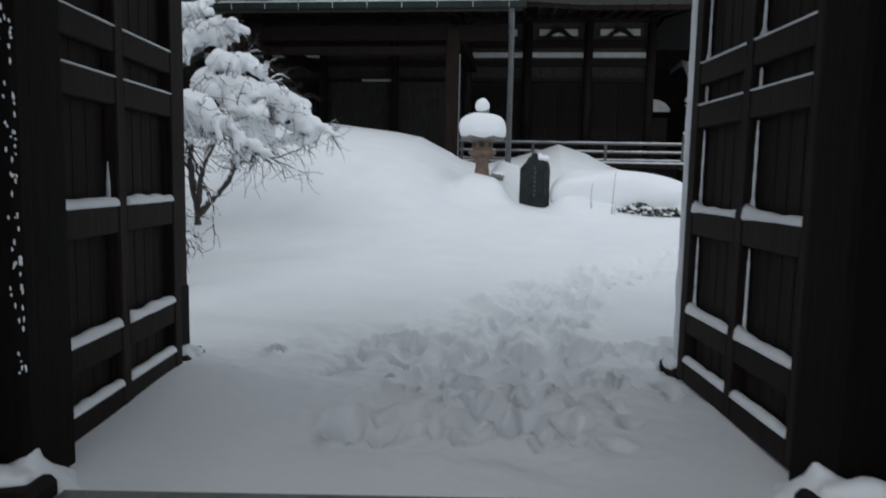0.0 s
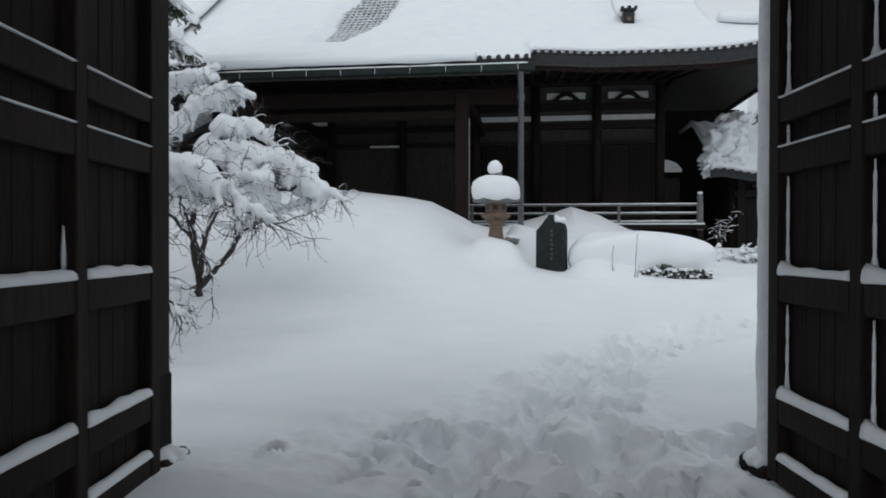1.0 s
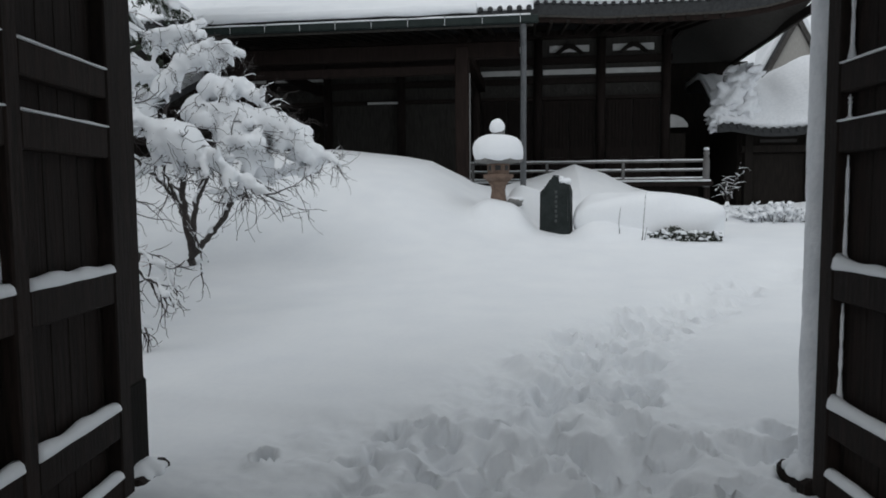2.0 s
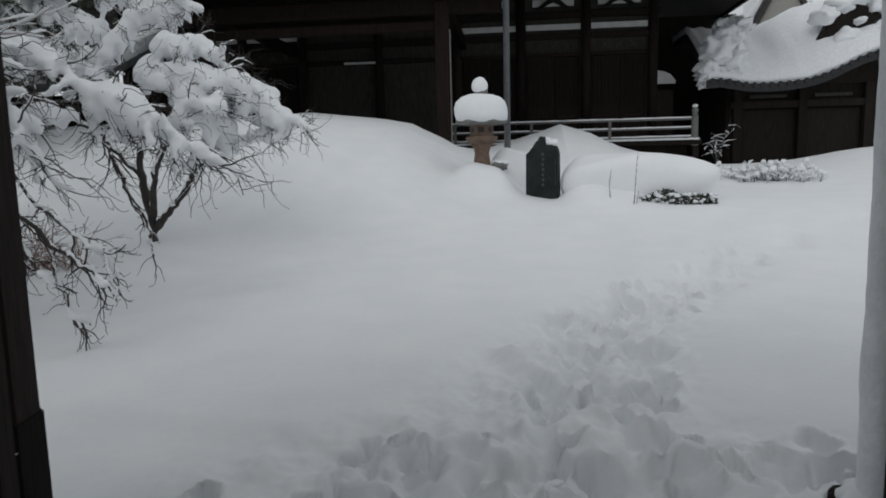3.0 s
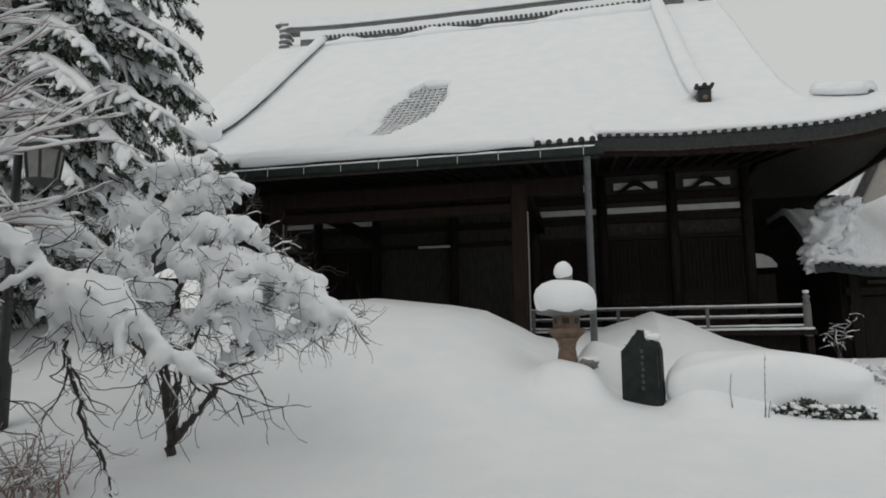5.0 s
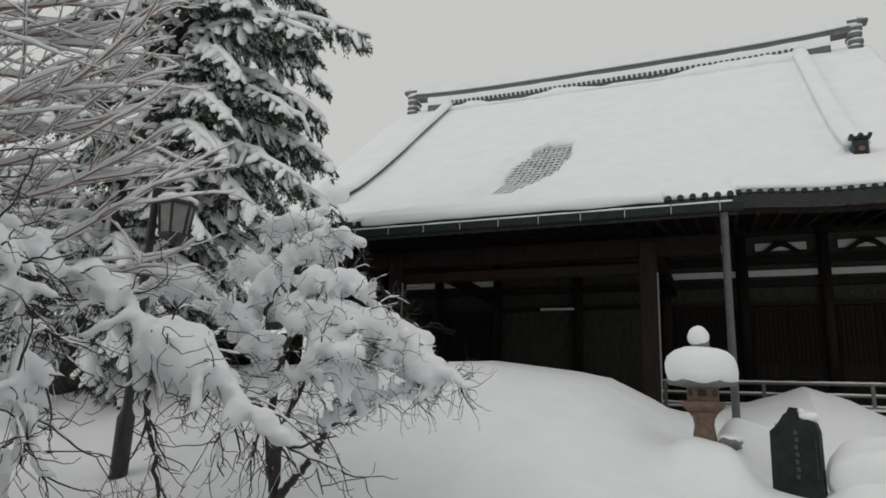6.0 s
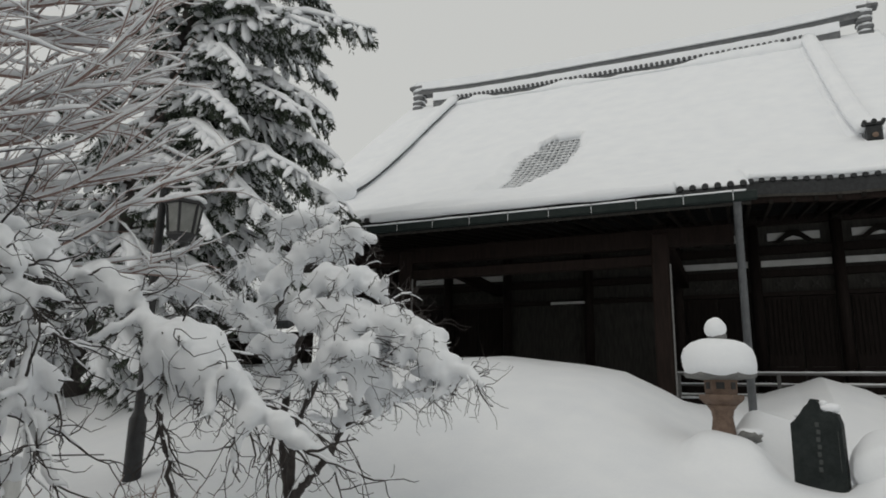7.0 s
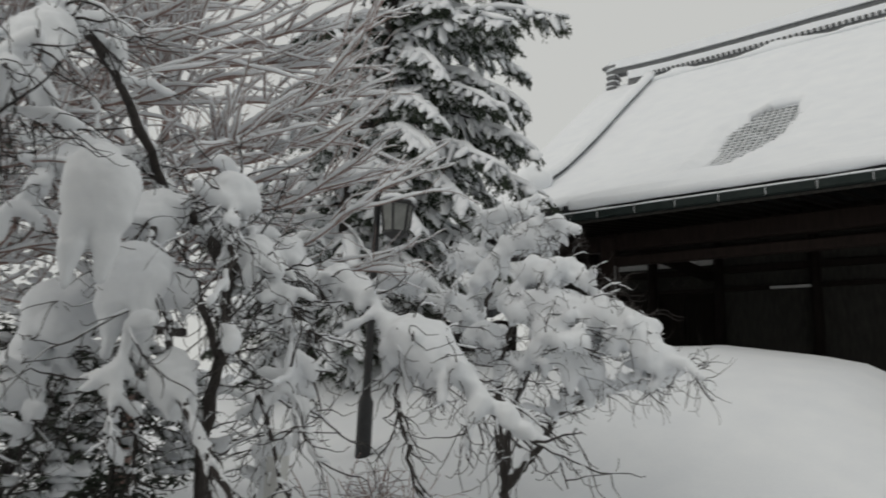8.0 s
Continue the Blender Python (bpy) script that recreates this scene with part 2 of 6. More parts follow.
class Drift:
    """Snow gathered along lines; all of it melts together into one rounded skin."""

    def __init__(self):
        self.rows = []

    def line(self, pts, wide):
        for i in range(len(pts) - 1):
            self.rows.append((*pts[i], *pts[i + 1], wide[i], wide[i + 1]))

    def on_branch(self, pts, rads, wide, r, lump=0.35, seed=0.0):
        """Lies on top of a branch; steep stretches hold little."""
        ps, ws = [], []
        for i, p in enumerate(pts):
            d = pts[min(i + 1, len(pts) - 1)] - pts[max(i - 1, 0)]
            flat = math.sqrt(max(0.16, 1 - (d.z / max(d.length, 1e-6)) ** 2))
            end = 0.5 if i in (0, len(pts) - 1) else 1.0
            w = max(0.006, wide * flat * end * (1 + lump * r.uniform(-1, 1) + 0.5 * wob(i * 0.37, seed, 1.0, 4)))
            ps.append(p + Vector((0, 0, rads[i] * 0.5 + w * 0.62)))
            ws.append(w)
        self.line(ps, ws)

    def heap(self, c, along, size, r, lobes=5):
        """A slab slumped over a branch: size is half length, half width and depth."""
        d = Vector(along).normalized()
        side = Vector((-d.y, d.x, 0)).normalized()
        c, k = Vector(c), size[2] * 0.5
        for o in (-0.5, 0.0, 0.5):
            q = side * size[1] * o * 1.2 + Vector((0, 0, -abs(o) * 0.35 * size[2]))
            ln = size[0] * r.uniform(0.6, 0.95)
            line = [c + q + d * ln * f + Vector((r.gauss(0, 0.02), r.gauss(0, 0.02), r.gauss(0, 0.02) - 0.15 * f * f * size[2])) for f in (-1, -0.5, 0, 0.5, 1)]
            self.line(line, [k * w * r.uniform(0.85, 1.12) for w in (0.6, 0.95, 1.05, 1.0, 0.7)])
        for n in range(lobes):
            f = r.uniform(-0.9, 1.0)
            o = r.choice((-1, 1)) * r.uniform(0.5, 1.0)
            top = c + d * size[0] * f + side * size[1] * o * 0.8 + Vector((0, 0, -0.25 * size[2]))
            low = top + side * o * size[1] * 0.35 + d * r.uniform(0, 0.1) - Vector((0, 0, size[2] * r.uniform(0.5, 1.5)))
            mid = top.lerp(low, 0.5) + side * o * 0.03
            w = k * r.uniform(0.38, 0.7)
            self.line([top, mid, low], [w, w * 0.9, w * 0.45])

    def skin(self, cell, soft=0.022):
        rows = np.array(self.rows, dtype=np.float64)
        lo = np.minimum(rows[:, 0:3], rows[:, 3:6]).min(0) - 0.45
        hi = np.maximum(rows[:, 0:3], rows[:, 3:6]).max(0) + 0.45
        n = np.ceil((hi - lo) / cell).astype(int) + 2
        field = np.zeros(n, dtype=np.float32)
        ax = [lo[i] + cell * np.arange(n[i]) for i in range(3)]
        for row in rows:
            p, q, ra, rb = row[0:3], row[3:6], row[6], row[7]
            pad = max(ra, rb) + 3.2 * soft
            i0 = np.maximum(0, ((np.minimum(p, q) - pad - lo) / cell).astype(int))
            i1 = np.minimum(n, ((np.maximum(p, q) + pad - lo) / cell).astype(int) + 2)
            x = ax[0][i0[0]:i1[0], None, None] - p[0]
            y = ax[1][None, i0[1]:i1[1], None] - p[1]
            z = ax[2][None, None, i0[2]:i1[2]] - p[2]
            d = q - p
            t = np.clip((x * d[0] + y * d[1] + z * d[2]) / max(1e-9, d @ d), 0, 1)
            gap = np.sqrt((x - t * d[0]) ** 2 + (y - t * d[1]) ** 2 + (z - t * d[2]) ** 2) - (ra + (rb - ra) * t)
            field[i0[0]:i1[0], i0[1]:i1[1], i0[2]:i1[2]] += np.exp(np.clip(-gap / soft, -5, 5)).astype(np.float32)
        field = np.clip(np.log(field + 1e-3), -4, 4)
        ins = field > 0
        m = tuple(n - 1)
        count = np.zeros(m, dtype=np.int8)
        for i, j, k in itertools.product((0, 1), repeat=3):
            count += ins[i:i + m[0], j:j + m[1], k:k + m[2]]
        mixed = (count > 0) & (count < 8)
        cells = np.argwhere(mixed)
        index = np.full(m, -1, dtype=np.int64)
        index[mixed] = np.arange(len(cells))
        acc, num = np.zeros((len(cells), 3)), np.zeros(len(cells))
        for axis in range(3):
            for u, v in itertools.product((0, 1), repeat=2):
                off = np.zeros(3, dtype=int)
                off[(axis + 1) % 3], off[(axis + 2) % 3] = u, v
                one = np.zeros(3, dtype=int)
                one[axis] = 1
                fa, fb = field[tuple((cells + off).T)], field[tuple((cells + off + one).T)]
                hit = (fa > 0) != (fb > 0)
                at = np.repeat(off[None, :].astype(float), len(cells), 0)
                at[hit, axis] += fa[hit] / (fa[hit] - fb[hit])
                acc[hit] += at[hit]
                num[hit] += 1
        verts = lo + cell * (cells + acc / np.maximum(num, 1)[:, None])
        faces = []
        for axis in range(3):
            one, b, c = np.zeros(3, dtype=int), np.zeros(3, dtype=int), np.zeros(3, dtype=int)
            one[axis], b[(axis + 1) % 3], c[(axis + 2) % 3] = 1, 1, 1
            first = np.take(ins, range(n[axis] - 1), axis)
            e = np.argwhere(first != np.take(ins, range(1, n[axis]), axis))
            e = e[(e[:, (axis + 1) % 3] > 0) & (e[:, (axis + 2) % 3] > 0) & (e[:, (axis + 1) % 3] < m[(axis + 1) % 3]) & (e[:, (axis + 2) % 3] < m[(axis + 2) % 3])]
            quad = np.stack([index[tuple((e - o).T)] for o in (b + c, c, b * 0, b)], 1)
            out = ins[tuple(e.T)]
            faces.append(np.where(out[:, None], quad, quad[:, ::-1]))
        g = Geo()
        for v in verts:
            q = Vector(v)
            k = 0.017 * noise.noise(q * 6.0) + 0.009 * noise.noise(q * 15.0)
            g.v.append((v[0] + k, v[1] + 0.008 * noise.noise(q * 9.0), v[2] + k))
        g.f = np.concatenate(faces).tolist()
        return g


# ---------------------------------------------------------------- ground: one sheet of snow to the horizon
GATE = pose(0, 0, 0, 0, 0, 7.0)
rng = random.Random(5)


def bump(x, y, cx, cy, rx, ry, h, p=2.0):
    return h * np.exp(-(np.abs((x - cx) / rx) ** p + np.abs((y - cy) / ry) ** p))


def ground_z(x, y):
    x, y = np.asarray(x, float), np.asarray(y, float)
    z = 0.03 + 0.06 * step(5.45, 5.75, y + 0.12 * x) + 0.06 * step(6, 12, y) + 0.50 * step(11, 18, y) + 0.35 * step(18, 30, y)
    crest = np.interp(x, [-30, -14, -6.7, -4.7, -3.5, -2.5, -1.4, -0.4, 0.6], [1.2, 2.1, 2.32, 2.06, 1.86, 1.36, 0.68, 0.30, 0.0])
    z = z + crest * step(12.6, 21.5, y) * (1 - 0.75 * step(23.0, 28.5, y))
    hump = np.interp(x, [-2.2, -1, 0.3, 1.3, 2.4, 3.4, 4.8, 7, 12], [0.3, 0.95, 1.5, 1.86, 1.5, 1.0, 0.6, 0.25, 0.1])
    z = z + hump * step(20, 27.6, y) * (1 - 0.8 * step(28.4, 31, y))
    z = z + bump(x, y, -0.28, 18.95, 0.72, 0.5, 0.95, 4) + bump(x, y, -1.02, 17.75, 0.66, 0.72, 0.50, 4)
    z = z + bump(x, y, 1.2, 17.3, 0.42, 0.5, 0.24, 3) + bump(x, y, 1.75, 17.7, 0.85, 0.8, 0.62, 3) + bump(x, y, 13.5, 29, 3.0, 3.0, 0.7)
    return z


tread = []
for k in range(64):
    q = k / 63
    cx = np.interp(q, [0, 0.45, 0.6, 0.75, 0.9, 1], [-0.5, 0.1, 0.4, 1.5, 3.6, 5.7])
    cy = np.interp(q, [0, 0.45, 0.6, 0.75, 0.9, 1], [3.5, 6.0, 8.2, 10.4, 13.0, 15.2])
    for s in (-1, 1):
        if rng.random() < 0.85:
            tread.append((cx + s * (0.15 + 0.35 * rng.random()), cy + rng.uniform(-0.2, 0.2), rng.uniform(0.06, 0.10), rng.uniform(0.11, 0.17), rng.uniform(0.04, 0.10)))
for k in range(170):
    y = rng.uniform(3.5, 5.8)
    tread.append((rng.uniform(-0.9 - 0.5 * (y > 4.6), 0.75 + 0.35 * (y > 4.4)), y, rng.uniform(0.03, 0.055), rng.uniform(0.05, 0.10), rng.uniform(0.02, 0.06)))
for x, y in ((-0.73, 3.5), (0.08, 3.95), (0.28, 4.33), (-0.44, 4.57), (-0.9, 3.42), (0.72, 4.87), (0.05, 3.7), (0.45, 4.7), (-1.9, 5.1)):
    tread.append((x, y, 0.06, 0.09, 0.15))
for k in range(90):
    y = rng.uniform(4.9, 5.9)
    tread.append((rng.uniform(-1.3, 2.3), y, rng.uniform(0.04, 0.08), rng.uniform(0.05, 0.09), rng.uniform(0.03, 0.09)))
for k in range(60):
    q = rng.random()
    tread.append((np.interp(q, [0, 0.5, 1], [0.1, 0.4, 1.7]) + rng.uniform(-0.55, 0.55), 5.9 + 4.4 * q, rng.uniform(0.05, 0.09), rng.uniform(0.07, 0.13), rng.uniform(0.05, 0.11)))


def graded(lo, hi, fine0, fine1, d0, grow):
    out, v, d = [fine0], fine0, d0
    while v < fine1:
        v += d0
        out.append(v)
    up, d = out[-1], d0
    while up < hi:
        d *= grow
        up += d
        out.append(up)
    dn, d, low = fine0, d0, []
    while dn > lo:
        d *= grow
        dn -= d
        low.append(dn)
    return np.array(low[::-1] + out)


def build_ground():
    xs, ys = graded(-900, 900, -2.2, 2.0, 0.026, 1.05), graded(-900, 900, 3.0, 8.6, 0.026, 1.035)
    X, Y = np.meshgrid(xs, ys, indexing="ij")
    Z = ground_z(X, Y)
    far = (np.abs(X) > 60) | (np.abs(Y - 20) > 60)
    Z[far] = 1.0
    near = np.argwhere((np.abs(X) < 25) & (Y > -3) & (Y < 34))
    churn_x, churn_y = [-0.3, -0.25, 0.0, 0.5, 1.7, 3.8, 5.9], [3.3, 5.6, 6.8, 8.4, 10.4, 13.0, 15.2]
    for i, j in near:
        x, y = X[i, j], Y[i, j]
        z = 0.05 * wob(x, y, 0.35, 2) + 0.016 * wob(x, y, 1.3, 5)
        pc = np.interp(y, churn_y, churn_x)
        wide = np.interp(y, [3.2, 3.9, 4.6, 5.5, 6.2, 9, 15], [0.9, 1.2, 1.75, 1.8, 0.9, 0.75, 0.6])
        k = math.exp(-((x - pc) / wide) ** 4) * (1 if y < 10 else max(0.0, 1 - (y - 10) / 7))
        if y < 3.3:
            k *= max(0.0, (y - 2.9) / 0.4)
        if k > 0.02:
            k *= (1.9 + 0.9 * math.exp(-((y - 7.6) / 1.9) ** 2)) * (0.34 + 0.66 * float(step(4.2, 5.4, y)))
            ridge = 1 - abs(wob(x, y, 2.3, 9)) * 2
            z += k * (0.05 * wob(x, y, 1.9, 11) + 0.042 * ridge * wob(x, y, 4.1, 3) + 0.022 * wob(x, y, 6.5, 7) + 0.013 * wob(x, y, 12, 8) + 0.006 * wob(x, y, 24, 1) - 0.03)
        Z[i, j] += z
    pit, rim = np.zeros_like(Z), np.zeros_like(Z)
    WX = X + 0.02 * np.sin(17 * X + 9 * Y) + 0.012 * np.sin(33 * Y - 17 * X)
    WY = Y + 0.025 * np.sin(15 * X - 13 * Y)
    for cx, cy, rx, ry, h in tread:
        sel = (np.abs(X - cx) < 0.45) & (np.abs(Y - cy) < 0.55)
        q = ((WX[sel] - cx) / rx) ** 2 + ((WY[sel] - cy) / ry) ** 2
        pit[sel] = np.maximum(pit[sel], 1.65 * h * np.exp(-q ** 2.3))
        rim[sel] = np.maximum(rim[sel], 0.3 * h * np.exp(-((np.sqrt(q) - 1.4) / 0.35) ** 2))
    Z += rim * 0.8 * np.exp(-(pit / 0.012) ** 2) - pit
    nx, ny = len(xs), len(ys)
    v = np.stack([X.ravel(), Y.ravel(), Z.ravel()], 1)
    i, j = np.meshgrid(np.arange(nx - 1), np.arange(ny - 1), indexing="ij")
    a = (i * ny + j).ravel()
    g = Geo()
    g.v, g.f = v.tolist(), np.stack([a, a + ny, a + ny + 1, a + 1], 1).tolist()
    ob = part("ground", g, SNOW, smooth=True)
    return tagged(ob, "deep fresh snow with a trodden footprint trail across the yard", "snow", kind="structure")


ground = build_ground()


# ---------------------------------------------------------------- the gate
def gate_box(u, v, z, su, sv, sz, ch=0.012):
    return Geo().box((u, v, z), (su, sv, sz), GATE, ch)


def build_gate():
    gate = thing("gate", GATE @ Vector((0, 2.95, 0)), "dark timber temple gate with square pillars and open leaves", "gate", kind="structure", turn=7)
    for s in (-1, 1):
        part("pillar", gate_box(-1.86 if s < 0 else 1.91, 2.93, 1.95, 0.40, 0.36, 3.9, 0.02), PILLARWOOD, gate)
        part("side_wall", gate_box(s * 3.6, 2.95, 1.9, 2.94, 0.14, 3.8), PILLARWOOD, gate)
        # unseen wall, added to keep daylight off the pillars and leaves
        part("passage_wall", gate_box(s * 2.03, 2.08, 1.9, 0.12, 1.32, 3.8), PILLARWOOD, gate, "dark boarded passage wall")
        if s > 0:
            part("brace_post", Geo().tube([GATE @ Vector((1.96, 4.97, z)) for z in (0.06, 1.3, 2.6, 3.9)], [0.15, 0.147, 0.144, 0.142], 18), DOORWOOD, gate, "round dark rear post", smooth=True)
            part("base_stone", gate_box(1.93, 4.97, 0.0, 0.36, 0.36, 0.12, 0.03), DOORWOOD, gate, "dark base stone")
        else:
            part("brace_post", gate_box(-1.97, 4.97, 2.0, 0.22, 0.22, 3.9, 0.025), DOORWOOD, gate, "square dark rear post")
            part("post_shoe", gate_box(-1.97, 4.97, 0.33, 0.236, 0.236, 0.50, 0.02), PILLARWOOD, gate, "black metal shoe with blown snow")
            part("base_stone", gate_box(-1.95, 4.97, -0.02, 0.38, 0.38, 0.20, 0.03), DOORWOOD, gate, "dark base stone")
        part("foot_block", gate_box(s * 1.76, 2.66, 0.085, 0.42, 0.22, 0.11, 0.03), DOORWOOD, gate)
        part("tie_beam", gate_box(s * 1.95, 4.0, 3.45, 0.18, 2.3, 0.26), DOORWOOD, gate)
    # lintel, roof deck, roof snow and rafters are unseen, added to shade the gate
    part("lintel", gate_box(0, 2.93, 3.25, 4.3, 0.28, 0.42, 0.02), DOORWOOD, gate)
    part("threshold", gate_box(0, 2.63, 0.02, 3.1, 0.30, 0.09, 0.02), STONE, gate, "worn grey-green threshold")
    part("roof_deck", Geo().prism([(0.2, 4.1), (2.9, 5.1), (5.4, 4.1), (5.4, 4.24), (2.9, 5.28), (0.2, 4.24)], -3.0, 3.0,
                                  GATE @ Matrix(((0, 1, 0, 0), (1, 0, 0, 0), (0, 0, 1, 0), (0, 0, 0, 1)))), DOORWOOD, gate, "unseen board roof added to shade the gate")
    g = Geo().slab([-3.1 + 0.2 * k for k in range(32)], [0.1 + 0.2 * k for k in range(28)],
                   lambda u, v: 5.62 - 0.40 * abs(v - 2.9) + 0.05 * wob(u, v, 0.9), lambda u, v: 5.34 - 0.40 * abs(v - 2.9))
    g.v = [tuple(GATE @ Vector(p)) for p in g.v]
    part("roof_snow", g, SNOW, gate, "snow on the unseen added gate roof", smooth=True)
    for k in range(-4, 5):
        part("rafter", Geo().box((0, 0, 0), (0.09, 2.6, 0.11), GATE @ pose(k * 0.6, 4.15, 4.50, -21)), DOORWOOD, gate)
    # frost and blown snow on the posts and feet
    g, na, nz = Geo(), 16, 110
    vs = []
    for j in range(nz):
        z = 0.10 + j * 0.034
        for a in range(na):
            q = a / (na - 1)
            ang = radians(140 + 160 * q + 10 * wob(z * 2, 4, 1))
            rr = 0.142 + math.sin(math.pi * q) ** 0.6 * (0.026 + 0.012 * wob(z * 3, q * 4, 1.3, 6) + 0.007 * wob(z * 9, q * 12, 1.5, 3))
            vs.append(GATE @ Vector((1.96 + rr * math.cos(ang), 4.97 + rr * math.sin(ang), z)))
    g.add(vs, [(j * na + a, j * na + a + 1, (j + 1) * na + a + 1, (j + 1) * na + a) for j in range(nz - 1) for a in range(na - 1)])
    part("frost", g, SNOW_ROUGH, gate, "rough wind-blown snow crust", smooth=True)
    g = Geo()
    r = random.Random(3)
    for k in range(9):
        z, x = 0.14 + 0.052 * k, -1.955 + r.uniform(-0.08, 0.02)
        line = [GATE @ Vector((x + q * 0.1, 4.850, z + 0.035 * math.sin(q * 5 + k) + q * 0.03 * (-1) ** k)) for q in (0, 0.25, 0.5, 0.75, 1.0)]
        g.tube(line, [0.003, 0.007, 0.005, 0.008, 0.003], 5)
    for j in range(70):
        z = 0.55 + 1.6 * r.random()
        g.blob(GATE @ Vector((-1.66 - 0.05 * r.random() ** 2, 2.748, z)), (0.005, 0.005, r.uniform(0.004, 0.014)), 5, 4, 0.6, 3, j)
    part("snow_fleck", g, SNOW_ROUGH, gate, smooth=True)
    for s in (-1, 1):
        heap = Drift()
        at = lambda u, v, z: GATE @ Vector((s * u, v, z))
        heap.line([at(2.0, 2.64, 0.165), at(1.80, 2.64, 0.17), at(1.64, 2.66, 0.155)], [0.045, 0.05, 0.03])
        heap.line([at(1.70, 2.77, 0.12), at(1.66, 2.79, 0.22)], [0.07, 0.02])
        heap.line([at(1.66, 2.79, 0.05), at(1.52, 2.82, 0.0)], [0.09, 0.05])
        heap.line([at(1.66, 2.80, 0.05), at(1.64, 3.0, 0.0)], [0.09, 0.05])
        part("drift", heap.skin(0.025, 0.03), SNOW, gate, smooth=True)
        heap = Drift()
        u = 1.93 if s > 0 else 1.925
        for a in range(12):
            c, e = math.cos(a * 0.5236), math.sin(a * 0.5236)
            heap.line([at(u + 0.10 * c, 4.97 + 0.10 * e, 0.07), at(u + 0.17 * c, 4.97 + 0.17 * e, 0.06)], [0.05, 0.03])
        part("foot_snow", heap.skin(0.02, 0.02), SNOW, gate, smooth=True)


def build_leaf(s):
    """One open gate leaf; s is -1 for the one hung on the west pillar, 1 for the east."""
    v0, v1, face, h = 3.10, 4.74, 1.78 if s < 0 else 1.745, 3.0
    leaf = thing("gate_door", GATE @ Vector((s * 1.83, v0, 0.04)), "open dark wooden gate leaf, panelled, snow lying on its rails", "door", "gate leaves", turn=7)
    d = s * 0.05
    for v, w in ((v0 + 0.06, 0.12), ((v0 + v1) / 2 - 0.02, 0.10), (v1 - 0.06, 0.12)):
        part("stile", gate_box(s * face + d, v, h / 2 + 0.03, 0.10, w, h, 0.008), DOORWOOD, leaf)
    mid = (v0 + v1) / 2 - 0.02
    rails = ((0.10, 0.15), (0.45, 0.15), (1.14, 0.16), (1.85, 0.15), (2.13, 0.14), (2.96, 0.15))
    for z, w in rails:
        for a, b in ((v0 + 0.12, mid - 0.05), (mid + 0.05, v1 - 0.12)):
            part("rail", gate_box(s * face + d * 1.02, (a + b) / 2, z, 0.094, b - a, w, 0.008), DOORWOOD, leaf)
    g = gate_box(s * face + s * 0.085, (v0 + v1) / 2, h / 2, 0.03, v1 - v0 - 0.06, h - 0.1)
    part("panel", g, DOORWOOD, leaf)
    for k in range(11):
        v = v0 + 0.14 + k * 0.135
        part("board_joint", gate_box(s * face + s * 0.0695, v, h / 2, 0.006, 0.012, h - 0.2, 0.002), HALLWOOD, leaf)
    for n, (z, w) in enumerate(rails[:-1]):
        top = z + w / 2
        for m, (a, b) in enumerate(((v0 + 0.12, mid - 0.05), (mid + 0.05, v1 - 0.12))):
            thick = (0.045, 0.055, 0.05, 0.014, 0.014)[n]
            g, steps = Geo(), 14
            for side in (0,):
                pts, sq = [], []
                for i in range(steps + 1):
                    q = i / steps
                    v = a + 0.004 + (b - a - 0.008) * q
                    edge = 1.0
                    if s > 0 and n in (1, 2):
                        edge += 0.7 * max(0, (q - 0.75) / 0.25) ** 2
                    hh = thick * edge * (0.85 + 0.35 * wob(v * 3, z, 2.2, n + m * 5 + s))
                    pts.append(GATE @ Vector((s * (face + 0.026), v, top)))
                    sq.append((0.036, max(0.006, hh)))
                g.tube(pts, [], 10, squash=sq)
            if s > 0 and n in (0, 1, 2, 3, 4) and n != 0:
                up = rails[n + 1][0] - rails[n + 1][1] / 2
                run = (up - top) * (0.95, 0.97, 0.98, 0.95, 0.8)[n]
                pts = [GATE @ Vector((s * (face + 0.050), b - 0.010, top + run * i / 24)) for i in range(25)]
                g.tube(pts, [(0.010 + 0.030 * math.exp(-i * 0.55)) * (0.85 + 0.5 * wob(i * 0.45, n, 1, m * 3)) * (1 if i < 22 else 0.6) for i in range(25)], 8)
            if s < 0 and n == 2 and m == 0:
                pts = [GATE @ Vector((s * (face + 0.055), b - 0.008, top + 0.24 * i / 6)) for i in range(7)]
                g.tube(pts, [0.012] * 4 + [0.009, 0.006, 0.003], 6)
            part("rail_snow", g, SNOW, leaf, "white snow on the ledge", smooth=True)
    return leaf


build_gate()
for s in (-1, 1):
    build_leaf(s)

# ---------------------------------------------------------------- the main hall
CX, EAVE, KOHAI, RIDGE = -6.5, 26.8, 22.8, 43.0
EH, GH, KH = 16.25, 13.5, 6.25          # half widths: eaves, gables, porch
WALL, DECK, RAIL_Y = 33.5, 2.1, 30.5
PY = [22.8, 24.8, 26.8, 29.2, 31.7, 34.66, 38.5, 43.0]
PZ = [7.35, 7.95, 8.64, 9.92, 11.40, 13.70, 16.95, 20.70]


